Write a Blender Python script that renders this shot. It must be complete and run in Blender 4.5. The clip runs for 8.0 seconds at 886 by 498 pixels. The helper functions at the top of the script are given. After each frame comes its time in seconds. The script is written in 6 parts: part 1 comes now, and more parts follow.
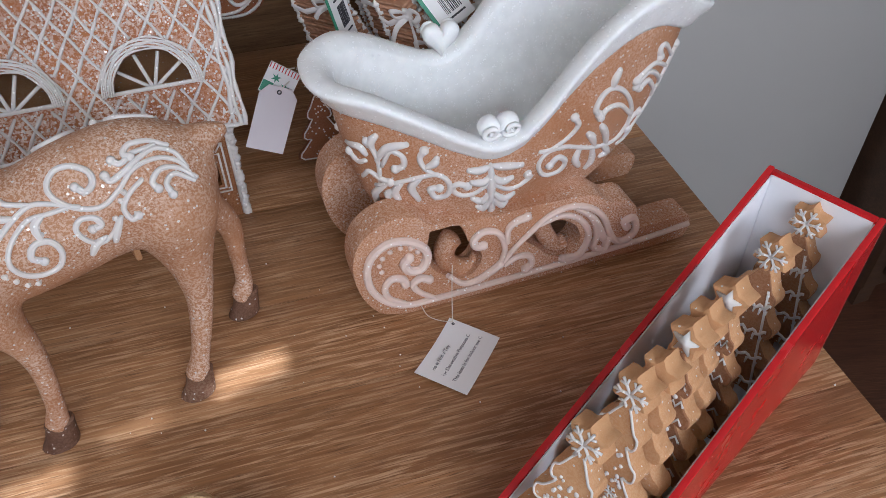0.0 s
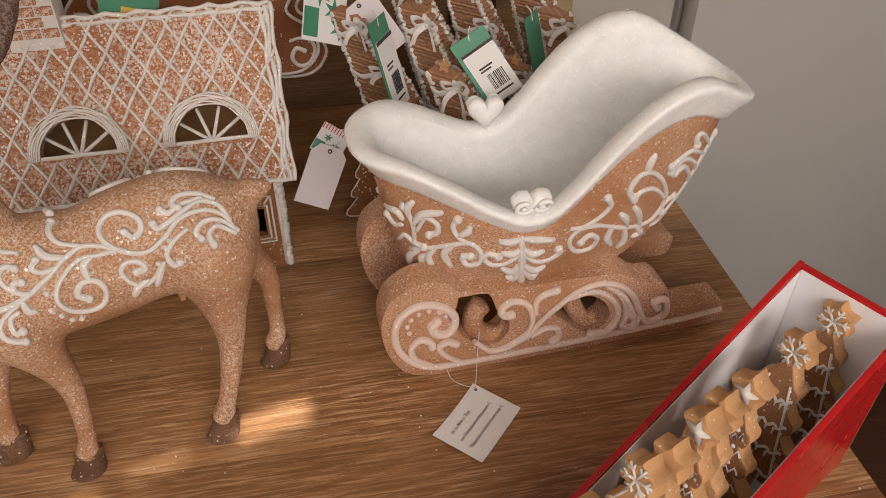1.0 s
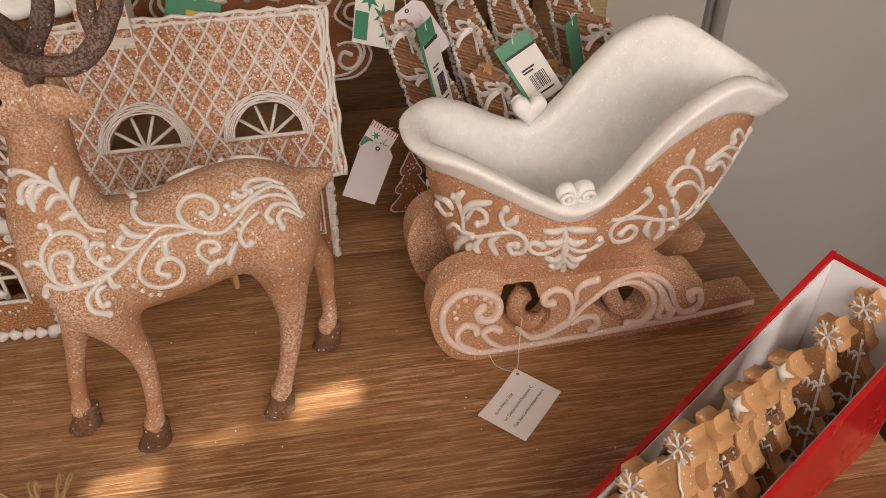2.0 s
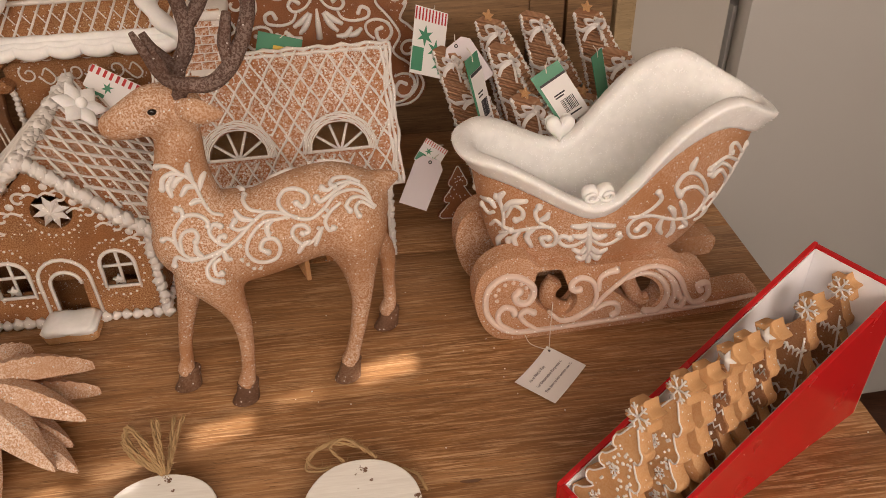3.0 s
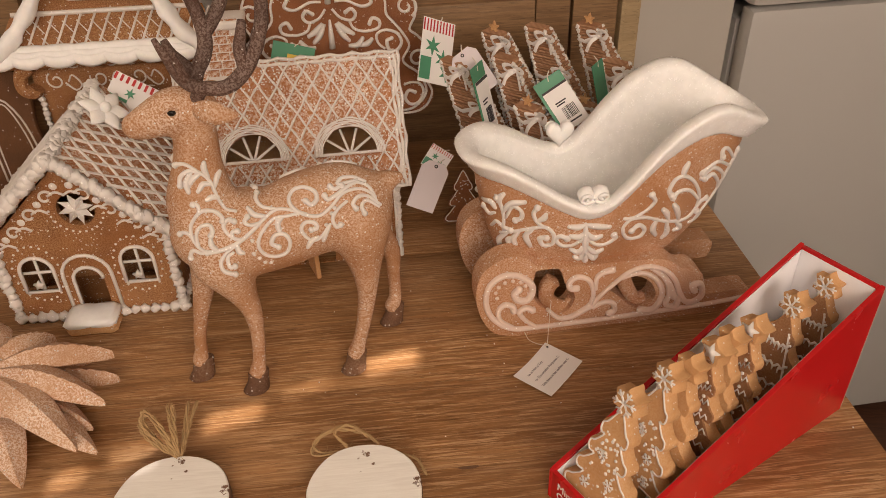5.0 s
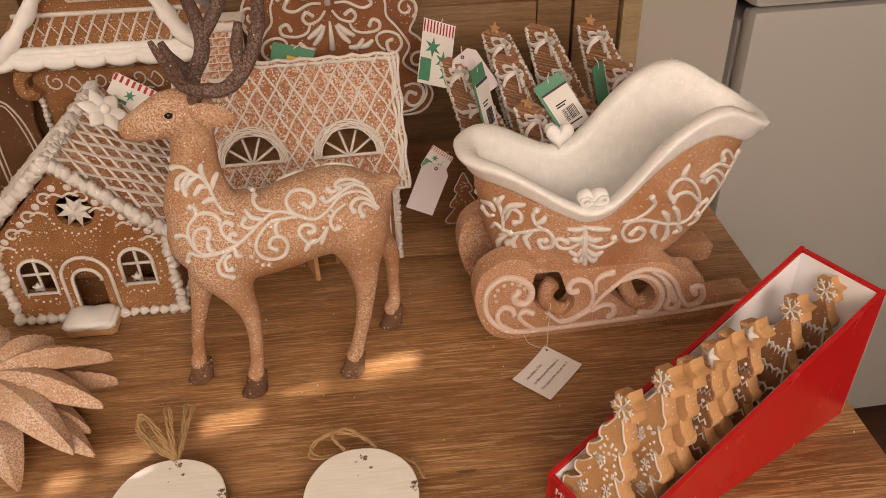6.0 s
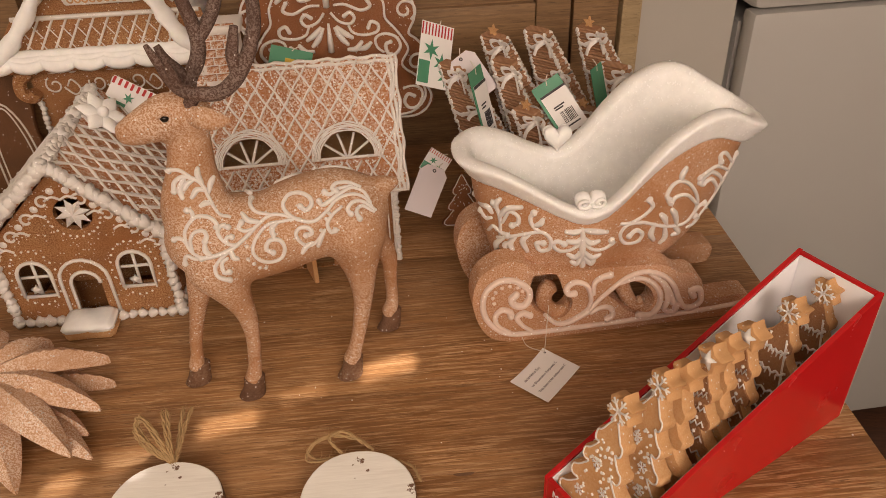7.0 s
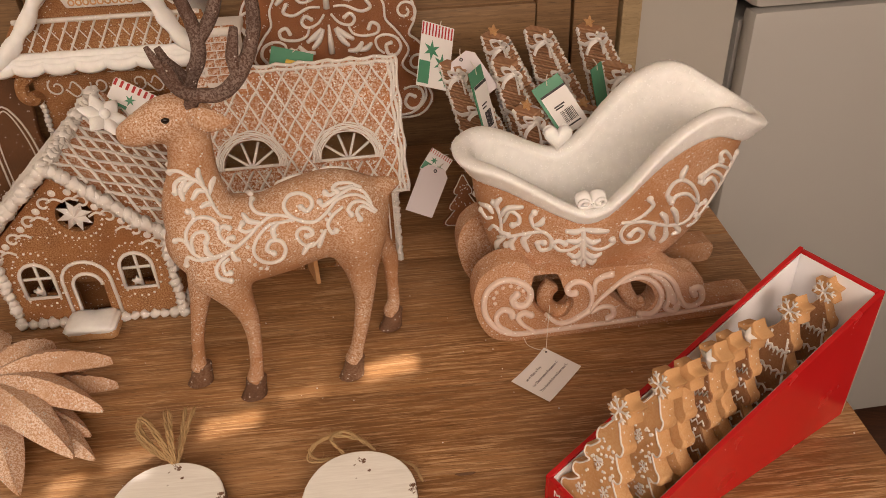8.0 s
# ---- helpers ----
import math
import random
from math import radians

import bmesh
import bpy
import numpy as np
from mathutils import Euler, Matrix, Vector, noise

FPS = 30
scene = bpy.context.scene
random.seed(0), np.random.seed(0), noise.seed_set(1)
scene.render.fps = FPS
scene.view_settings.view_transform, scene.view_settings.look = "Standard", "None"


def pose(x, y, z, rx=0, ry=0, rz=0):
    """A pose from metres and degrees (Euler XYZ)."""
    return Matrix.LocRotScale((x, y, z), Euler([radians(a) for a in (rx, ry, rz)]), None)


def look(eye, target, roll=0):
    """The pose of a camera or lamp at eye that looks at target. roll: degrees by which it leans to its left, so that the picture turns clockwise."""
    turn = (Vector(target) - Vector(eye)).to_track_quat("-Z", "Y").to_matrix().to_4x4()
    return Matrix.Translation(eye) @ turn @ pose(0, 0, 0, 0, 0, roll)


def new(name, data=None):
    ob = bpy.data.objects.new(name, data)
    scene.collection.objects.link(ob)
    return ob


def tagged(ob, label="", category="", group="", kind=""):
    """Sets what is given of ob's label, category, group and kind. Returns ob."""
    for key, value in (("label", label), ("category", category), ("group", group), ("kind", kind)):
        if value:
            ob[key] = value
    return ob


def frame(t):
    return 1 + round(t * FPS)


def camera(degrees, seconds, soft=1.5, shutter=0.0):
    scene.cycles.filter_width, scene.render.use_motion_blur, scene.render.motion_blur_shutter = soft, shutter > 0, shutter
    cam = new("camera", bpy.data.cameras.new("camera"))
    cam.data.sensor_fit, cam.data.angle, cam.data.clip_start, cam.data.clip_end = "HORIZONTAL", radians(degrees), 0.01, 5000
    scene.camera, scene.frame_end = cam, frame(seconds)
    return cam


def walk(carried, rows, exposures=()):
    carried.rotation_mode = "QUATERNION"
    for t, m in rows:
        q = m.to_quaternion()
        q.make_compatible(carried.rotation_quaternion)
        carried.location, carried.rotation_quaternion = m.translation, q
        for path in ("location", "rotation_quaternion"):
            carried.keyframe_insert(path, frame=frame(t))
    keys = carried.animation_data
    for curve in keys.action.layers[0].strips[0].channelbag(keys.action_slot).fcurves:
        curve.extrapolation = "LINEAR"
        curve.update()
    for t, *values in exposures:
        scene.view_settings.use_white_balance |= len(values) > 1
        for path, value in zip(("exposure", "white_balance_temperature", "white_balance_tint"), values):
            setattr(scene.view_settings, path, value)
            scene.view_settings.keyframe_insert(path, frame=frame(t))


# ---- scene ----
cam = camera(58.9, 8.0, 0.8)
PATH = [
    (0, (-0.026, 0.151, 0.463), (0.05, 1.592, -0.922), -0.8),
    (0.5, (-0.014, 0.149, 0.474), (-0.028, 1.657, -0.839), 0.1),
    (1, (-0.009, 0.145, 0.479), (-0.068, 1.681, -0.801), 0.3),
    (1.5, (-0.014, 0.14, 0.479), (-0.081, 1.692, -0.781), 0.1),
    (2, (-0.03, 0.107, 0.485), (-0.134, 1.662, -0.768), -0.1),
    (2.2, (-0.039, 0.084, 0.495), (-0.169, 1.643, -0.75), -0.6),
    (3.3, (-0.022, -0.038, 0.532), (-0.237, 1.579, -0.626), -1.5),
    (3.5, (-0.017, -0.047, 0.534), (-0.242, 1.572, -0.62), -1.5),
    (4, (-0.013, -0.046, 0.535), (-0.248, 1.574, -0.614), -1.6),
    (4.5, (-0.013, -0.046, 0.535), (-0.25, 1.574, -0.614), -1.7),
    (6, (-0.008, -0.041, 0.535), (-0.259, 1.577, -0.612), -1.9),
    (6.5, (-0.005, -0.04, 0.537), (-0.259, 1.58, -0.609), -2.0),
    (7, (-0.003, -0.039, 0.536), (-0.262, 1.58, -0.61), -2.1),
    (7.5, (-0.001, -0.038, 0.538), (-0.265, 1.581, -0.606), -2.3),
    (8, (-0.001, -0.04, 0.536), (-0.267, 1.579, -0.608), -2.5),
]
walk_rows = [(t, look(eye, target, roll)) for t, eye, target, roll in PATH]
walk(cam, walk_rows, [
    (0.0, 0.1, 5000, 10), (0.5, 0.02, 5650, 13), (1.0, 0.0, 6300, 15), (1.5, 0.0, 6600, 16), (2.0, 0.0, 6650, 17),
    (3.5, 0.0, 7200, 20), (4.0, 0.0, 7300, 20), (8.0, 0.0, 7450, 21)])

# ---------------------------------------------------------------- light
SUN_HEADING, SUN_HEIGHT = 105.0, 30.0
world = bpy.data.worlds.new("world")
scene.world = world
world.use_nodes = True
sky = world.node_tree.nodes.new("ShaderNodeTexSky")
sky.sky_type, sky.sun_disc = "NISHITA", False
sky.sun_elevation, sky.sun_rotation = radians(SUN_HEIGHT), radians(165)
world.node_tree.links.new(sky.outputs[0], world.node_tree.nodes["Background"].inputs[0])
world.node_tree.nodes["Background"].inputs[1].default_value = 0.10


def lamp(name, kind, m, energy, color, **more):
    data = bpy.data.lights.new(name, kind)
    data.energy, data.color = energy, color
    if kind == "AREA":
        data.shape, data.size, data.size_y = "RECTANGLE", more["size"], more["size_y"]
    else:
        data.angle = radians(more["angle"])
    ob = new(name, data)
    ob.matrix_world = m
    return ob


sun_way = Vector((math.cos(radians(SUN_HEADING)) * math.cos(radians(SUN_HEIGHT)),
                  math.sin(radians(SUN_HEADING)) * math.cos(radians(SUN_HEIGHT)), -math.sin(radians(SUN_HEIGHT))))
lamp("sun", "SUN", look((0.9, -4.0, 2.6), Vector((0.9, -4.0, 2.6)) + sun_way), 25.0, (1.0, 0.97, 0.92), angle=0.33)
# two soft fill lamps added in unseen openings, standing in for daylight
lamp("window_light_west", "AREA", look((-1.24, 0.75, 0.80), (0.2, 0.55, 0.0)), 6.5, (1.0, 0.91, 0.80), size=1.05, size_y=0.95)
lamp("window_light_south", "AREA", look((0.40, -1.49, 1.15), (0.0, 0.6, 0.0)), 48.5, (1.0, 0.91, 0.80), size=1.9, size_y=0.66)


# ---------------------------------------------------------------- materials
class Mat:
    """A small builder of node materials."""

    def __init__(self, name, rough=0.6, metal=0.0, spec=0.5):
        self.mat = bpy.data.materials.new(name)
        self.mat.use_nodes = True
        self.tree = self.mat.node_tree
        self.bsdf = self.tree.nodes["Principled BSDF"]
        self.put("Roughness", rough), self.put("Metallic", metal), self.put("Specular IOR Level", spec)
        self.coord = self.node("ShaderNodeTexCoord")

    def node(self, kind, **inputs):
        n = self.tree.nodes.new(kind)
        for k, v in inputs.items():
            self.feed(n.inputs[k], v)
        return n

    def feed(self, socket, v):
        if isinstance(v, bpy.types.NodeSocket):
            self.tree.links.new(v, socket)
        else:
            socket.default_value = v

    def put(self, key, v):
        self.feed(self.bsdf.inputs[key], v)

    def mapped(self, scale=(1, 1, 1), rot=(0, 0, 0)):
        n = self.node("ShaderNodeMapping")
        n.inputs["Scale"].default_value, n.inputs["Rotation"].default_value = scale, rot
        self.tree.links.new(self.coord.outputs["Object"], n.inputs["Vector"])
        return n.outputs[0]

    def noise(self, scale, detail=4.0, rough=0.55, vector=None, distort=0.0):
        n = self.node("ShaderNodeTexNoise", Scale=scale, Detail=detail, Roughness=rough, Distortion=distort)
        self.feed(n.inputs["Vector"], vector or self.coord.outputs["Object"])
        return n.outputs["Fac"]

    def cells(self, scale, out="Distance", feature="F1"):
        n = self.node("ShaderNodeTexVoronoi", Scale=scale)
        n.feature = feature
        self.feed(n.inputs["Vector"], self.coord.outputs["Object"])
        return n.outputs[out]

    def ramp(self, fac, *stops):
        n = self.node("ShaderNodeValToRGB")
        while len(n.color_ramp.elements) < len(stops):
            n.color_ramp.elements.new(0.5)
        for e, (p, c) in zip(n.color_ramp.elements, stops):
            e.position, e.color = p, (*c, 1) if isinstance(c, tuple) else (c, c, c, 1)
        self.feed(n.inputs[0], fac)
        return n.outputs[0]

    def mix(self, fac, a, b, blend="MIX"):
        n = self.node("ShaderNodeMix")
        n.data_type, n.blend_type = "RGBA", blend
        self.feed(n.inputs[0], fac)
        for s, v in ((n.inputs[6], a), (n.inputs[7], b)):
            self.feed(s, (*v, 1) if isinstance(v, tuple) else v)
        return n.outputs[2]

    def math(self, op, a, b=0.0):
        n = self.node("ShaderNodeMath")
        n.operation = op
        self.feed(n.inputs[0], a), self.feed(n.inputs[1], b)
        return n.outputs[0]

    def bump(self, height, strength, distance):
        last = self.bsdf.inputs["Normal"].links
        n = self.node("ShaderNodeBump", Strength=strength, Distance=distance, Height=height)
        if last:
            self.tree.links.new(last[0].from_socket, n.inputs["Normal"])
        self.put("Normal", n.outputs[0])


def glitter(m, color, amount, scale=560.0, rough=0.6, metal=0.35):
    """Scatters small shiny flakes over a coat of that colour."""
    cell = m.cells(scale, "Color")
    grey = m.node("ShaderNodeSeparateColor", Color=cell).outputs[0]
    flake = m.ramp(grey, (1 - amount - 0.002, 0.0), (1 - amount, 1.0))
    near = m.ramp(m.cells(scale), (0.35, 1.0), (0.5, 0.0))
    flake = m.math("MULTIPLY", flake, near)
    m.put("Base Color", m.mix(flake, color, (0.98, 0.96, 0.92)))
    m.put("Roughness", m.math("SUBTRACT", rough, m.math("MULTIPLY", flake, rough - 0.18)))
    m.put("Metallic", m.math("MULTIPLY", flake, metal))
    return flake


def gingerbread(name, dark, mid, frost, frost_amount, flakes, grain=330.0):
    """Baked, sugared dough: brown with a dusting of pale sugar."""
    m = Mat(name, 0.7)
    base = m.mix(m.ramp(m.noise(28, 3), (0.3, 0.0), (0.7, 1.0)), dark, mid)
    sugar = m.math("MULTIPLY", m.ramp(m.noise(grain * 2.0, 2, 0.75), (0.44, 0.02), (0.57, 1.0)), m.ramp(m.noise(11, 4, 0.6), (0.36, 0.16), (0.62, 1.0)))
    base = m.mix(m.math("MULTIPLY", sugar, frost_amount), base, frost)
    glitter(m, base, flakes, rough=0.72)
    m.bump(m.noise(grain * 2.6, 2, 0.7), 0.5, 0.0007)
    m.bump(m.noise(60, 4), 0.2, 0.0015)
    return m.mat


def icing(name, color, flakes=0.06, rough=0.55, grain=0.25, shine=0.0):
    m = Mat(name, rough)
    base = m.mix(m.ramp(m.noise(90, 4), (0.3, 0.0), (0.75, 1.0)), tuple(c * 0.9 for c in color), color)
    glitter(m, base, flakes, 560.0, rough, shine)
    m.put("Subsurface Weight", 0.08), m.put("Subsurface Radius", (0.004, 0.003, 0.002)), m.put("Subsurface Scale", 0.5)
    m.bump(m.noise(350, 3, 0.6), grain, 0.0006)
    return m.mat


def paint(name, color, rough=0.6, vary=0.08, scale=20.0, bump=0.1, spec=0.5):
    m = Mat(name, rough, spec=spec)
    base = m.mix(m.noise(scale, 5), tuple(c * (1 - vary) for c in color), tuple(min(1.0, c * (1 + vary)) for c in color))
    m.put("Base Color", base)
    m.put("Roughness", m.ramp(m.noise(scale * 3, 3), (0.2, max(0.0, rough - 0.08)), (0.8, min(1.0, rough + 0.08))))
    m.bump(m.noise(scale * 12, 3), bump, 0.0005)
    return m.mat


def timber(name, dark, mid, pale, rough=0.5, rot=0.0, pores=1.0):
    """Open-grained oak: the grain runs along the object's x, each board differs."""
    m = Mat(name, rough)
    info = m.node("ShaderNodeObjectInfo")
    shift = m.node("ShaderNodeCombineXYZ", X=m.math("MULTIPLY", info.outputs["Random"], 7.0), Y=m.math("MULTIPLY", info.outputs["Random"], 13.0), Z=0.0)

    def stretched(sx, sy):
        v = m.node("ShaderNodeMapping")
        v.inputs["Scale"].default_value, v.inputs["Rotation"].default_value = (sx, sy, sy), (0, 0, rot)
        m.tree.links.new(m.coord.outputs["Object"], v.inputs["Vector"])
        add = m.node("ShaderNodeVectorMath")
        m.tree.links.new(v.outputs[0], add.inputs[0]), m.tree.links.new(shift.outputs[0], add.inputs[1])
        return add.outputs[0]

    broad = m.noise(1.0, 6, 0.62, stretched(2.2, 17.0), 0.9)
    figure = m.noise(1.0, 5, 0.7, stretched(4.5, 95.0), 1.4)
    fine = m.noise(1.0, 4, 0.7, stretched(20.0, 420.0), 0.5)
    pore = m.noise(1.0, 3, 0.65, stretched(45.0, 800.0), 0.3)
    patch = m.ramp(m.noise(1.0, 3, 0.5, stretched(5.0, 14.0)), (0.3, 0.35), (0.65, 1.0))
    base = m.ramp(broad, (0.30, dark), (0.5, mid), (0.74, tuple(0.55 * a + 0.45 * b for a, b in zip(mid, pale))))
    base = m.mix(m.math("MULTIPLY", m.ramp(figure, (0.42, 0.7), (0.56, 0.0)), 0.7), base, tuple(c * 0.8 for c in dark))
    base = m.mix(m.math("MULTIPLY", m.ramp(fine, (0.48, 0.0), (0.64, 0.9)), patch), base, pale)
    base = m.mix(m.math("MULTIPLY", m.ramp(pore, (0.32, 1.0), (0.43, 0.0)), 0.65 * pores), base, tuple(c * 0.45 for c in dark))
    tone = m.ramp(info.outputs["Random"], (0.0, 0.82), (1.0, 1.12))
    base = m.mix(1.0, base, tone, "MULTIPLY")
    m.put("Base Color", base)
    m.put("Roughness", m.ramp(fine, (0.3, rough - 0.1), (0.7, rough + 0.12)))
    m.bump(fine, 0.16, 0.0008)
    m.bump(pore, 0.12, 0.0005)
    return m.mat


OAK = timber("oak_top", (0.21, 0.092, 0.032), (0.345, 0.166, 0.064), (0.62, 0.395, 0.22), 0.42)
OAK_BACK = timber("oak_panel", (0.16, 0.085, 0.04), (0.25, 0.14, 0.065), (0.33, 0.20, 0.10), 0.5)
PALE_WOOD = timber("pale_wood", (0.40, 0.28, 0.15), (0.50, 0.36, 0.20), (0.58, 0.44, 0.27), 0.5)
DEER_SKIN = gingerbread("sugared_ginger", (0.345, 0.150, 0.059), (0.44, 0.217, 0.100), (0.75, 0.59, 0.47), 0.80, 0.06)
SLEIGH_SKIN = gingerbread("sleigh_ginger", (0.38, 0.162, 0.062), (0.47, 0.225, 0.102), (0.74, 0.56, 0.44), 0.72, 0.05)
SLEIGH_FROST = icing("pink_frost", (0.78, 0.62, 0.53), 0.05, 0.6, 0.4)
ROOF_GINGER = gingerbread("roof_ginger", (0.30, 0.098, 0.026), (0.42, 0.155, 0.045), (0.85, 0.74, 0.64), 0.85, 0.14, 190.0)
HOUSE_GINGER = gingerbread("house_ginger", (0.19, 0.064, 0.016), (0.29, 0.108, 0.030), (0.66, 0.42, 0.22), 0.45, 0.05)
DARK_GINGER = gingerbread("dark_ginger", (0.19, 0.064, 0.022), (0.30, 0.105, 0.034), (0.5, 0.3, 0.2), 0.15, 0.03)
COOKIE = gingerbread("cookie_dough", (0.50, 0.25, 0.10), (0.62, 0.34, 0.15), (0.75, 0.58, 0.38), 0.3, 0.02)
DARK_COOKIE = gingerbread("dark_cookie_dough", (0.24, 0.095, 0.035), (0.34, 0.15, 0.06), (0.6, 0.42, 0.28), 0.25, 0.03)
STAR_GINGER = gingerbread("star_ginger", (0.48, 0.24, 0.115), (0.57, 0.33, 0.19), (0.86, 0.73, 0.62), 0.85, 0.07)
ARCH_GINGER = gingerbread("arch_ginger", (0.085, 0.032, 0.010), (0.15, 0.058, 0.018), (0.4, 0.25, 0.15), 0.2, 0.02)
WHITE_ICING = icing("white_icing", (0.76, 0.72, 0.68))
SNOW = icing("snow_white", (0.945, 0.945, 0.925), 0.05, 0.6, 0.45, 0.0)
ANTLER = gingerbread("antler_brown", (0.06, 0.026, 0.016), (0.105, 0.048, 0.03), (0.5, 0.4, 0.35), 0.38, 0.012, 300.0)
SPARKLE = paint("sparkle_white", (1.0, 1.0, 0.99), 0.3, 0.0, 20.0, 0.0, 0.6)
HOOF = gingerbread("hoof_brown", (0.085, 0.036, 0.018), (0.16, 0.075, 0.038), (0.5, 0.36, 0.25), 0.22, 0.05, 300.0)
EYE_BLACK = paint("eye_black", (0.012, 0.008, 0.006), 0.12)
RED_CARD = paint("red_gloss_card", (0.52, 0.012, 0.014), 0.24, 0.06, 9.0, 0.05)
WHITE_CARD = paint("white_card", (0.84, 0.84, 0.87), 0.75, 0.03, 30.0, 0.12)
RAW_CARD = paint("raw_card_edge", (0.50, 0.42, 0.32), 0.85, 0.12, 60.0, 0.2)
PAPER = paint("tag_paper", (0.83, 0.81, 0.79), 0.7, 0.02, 30.0, 0.05)
PAPER_DIM = paint("tag_paper_back", (0.72, 0.66, 0.68), 0.75, 0.02, 30.0, 0.05)
INK = paint("print_ink", (0.05, 0.045, 0.05), 0.7)
GREY_INK = paint("grey_ink", (0.24, 0.23, 0.24), 0.7)
GREEN_CARD = paint("green_card", (0.06, 0.26, 0.15), 0.5, 0.1, 40.0, 0.05)
RED_PRINT = paint("red_print", (0.5, 0.03, 0.03), 0.6)
YELLOW_PRINT = paint("yellow_print", (0.75, 0.5, 0.08), 0.6)
TWINE = paint("jute_twine", (0.42, 0.27, 0.13), 0.9, 0.25, 300.0, 0.4)
THREAD = paint("thread", (0.72, 0.66, 0.58), 0.8)
RIBBON = paint("white_ribbon", (0.82, 0.78, 0.75), 0.5, 0.05, 200.0, 0.2)
FRIDGE = paint("fridge_enamel", (0.47, 0.455, 0.43), 0.38, 0.02, 5.0, 0.03)
WALL = paint("wall_paint", (0.46, 0.43, 0.385), 0.85, 0.03, 6.0, 0.1)
CEILING = paint("ceiling_paint", (0.78, 0.76, 0.72), 0.9, 0.02, 6.0, 0.08)
FLOOR = timber("floor_boards", (0.045, 0.018, 0.01), (0.075, 0.03, 0.016), (0.11, 0.05, 0.026), 0.4)
DARK_WOOD = timber("dark_furniture", (0.05, 0.026, 0.015), (0.085, 0.045, 0.025), (0.12, 0.07, 0.04), 0.45)
RUBBER = paint("grey_seal", (0.25, 0.24, 0.23), 0.7)


def chipped_white():
    """Limewash over bark-brown wood, rubbed through in places."""
    m = Mat("chipped_whitewash", 0.75)
    worn = m.ramp(m.noise(42, 6, 0.62), (0.655, 0.0), (0.672, 1.0))
    streak = m.noise(1.0, 4, 0.6, m.mapped((40, 500, 40), (0, 0, 0.5)))
    white = m.mix(m.ramp(streak, (0.3, 0.0), (0.7, 1.0)), (0.72, 0.69, 0.63), (0.82, 0.80, 0.74))
    m.put("Base Color", m.mix(worn, white, (0.16, 0.085, 0.05)))
    m.bump(m.math("SUBTRACT", m.math("MULTIPLY", streak, 0.4), worn), 0.4, 0.0007)
    return m.mat


WHITEWASH = chipped_white()
SUN_PANEL = paint("sun_panel_cloth", (0.70, 0.66, 0.58), 0.9, 0.03, 30.0, 0.1)
BARK = paint("bark_brown", (0.17, 0.09, 0.05), 0.9, 0.3, 120.0, 0.6)


def woven():
    """Coarse basket weave of brown paper cord."""
    m = Mat("woven_cord", 0.8)
    a = m.node("ShaderNodeTexWave", Scale=85.0, Distortion=1.6)
    a.bands_direction = "Z"
    b = m.node("ShaderNodeTexWave", Scale=70.0, Distortion=1.5)
    b.bands_direction = "DIAGONAL"
    for w in (a, b):
        m.feed(w.inputs["Vector"], m.coord.outputs["Object"])
    h = m.math("MULTIPLY", a.outputs["Fac"], m.math("ADD", m.math("MULTIPLY", b.outputs["Fac"], 0.5), 0.5))
    base = m.mix(h, (0.32, 0.155, 0.080), (0.54, 0.31, 0.185))
    m.put("Base Color", m.mix(m.ramp(m.noise(30, 3), (0.3, 0.0), (0.8, 0.5)), base, (0.40, 0.20, 0.10)))
    m.bump(h, 0.6, 0.002)
    return m.mat


WOVEN = woven()


# ---------------------------------------------------------------- mesh helpers
def finish(ob, bm, mats, smooth=True):
    bmesh.ops.recalc_face_normals(bm, faces=bm.faces[:])
    mesh = bpy.data.meshes.new(ob if isinstance(ob, str) else ob.name)
    bm.to_mesh(mesh)
    bm.free()
    for mt in mats if isinstance(mats, (list, tuple)) else [mats]:
        mesh.materials.append(mt)
    if smooth:
        mesh.shade_smooth()
        if mats not in (WHITE_ICING, SNOW, TWINE):
            mesh.set_sharp_from_angle(angle=radians(42))
    return mesh


def part(name, bm, material, parent=None, label="", smooth=True):
    ob = new(name, finish(name, bm, material, smooth))
    if parent is not None:
        ob.parent = parent
    return tagged(ob, label) if label else ob


def thing(name, m, label, category, group="", kind=""):
    ob = new(name)
    ob.empty_display_size = 0.02
    ob.matrix_world = m
    return tagged(ob, label, category, group, kind)


def single(name, bm, material, m, label, category, group="", kind="", smooth=True):
    ob = new(name, finish(name, bm, material, smooth))
    ob.matrix_world = m
    return tagged(ob, label, category, group, kind)


def add_box(bm, x0, x1, y0, y1, z0, z1, bevel=0.0, m=None, mat=0):
    before = set(bm.faces)
    out = bmesh.ops.create_cube(bm, size=1.0)
    for v in out["verts"]:
        v.co = Vector(((x0 + x1) / 2 + v.co.x * (x1 - x0), (y0 + y1) / 2 + v.co.y * (y1 - y0), (z0 + z1) / 2 + v.co.z * (z1 - z0)))
    if bevel:
        edges = list({e for v in out["verts"] for e in v.link_edges})
        bmesh.ops.bevel(bm, geom=edges, offset=bevel, segments=2, affect="EDGES", profile=0.6)
    added = [f for f in bm.faces if f not in before]
    for f in added:
        f.material_index = mat
    if m is not None:
        bmesh.ops.transform(bm, matrix=m, verts=list({v for f in added for v in f.verts}))
    return added


def box(*a, **k):
    bm = bmesh.new()
    add_box(bm, *a, **k)
    return bm


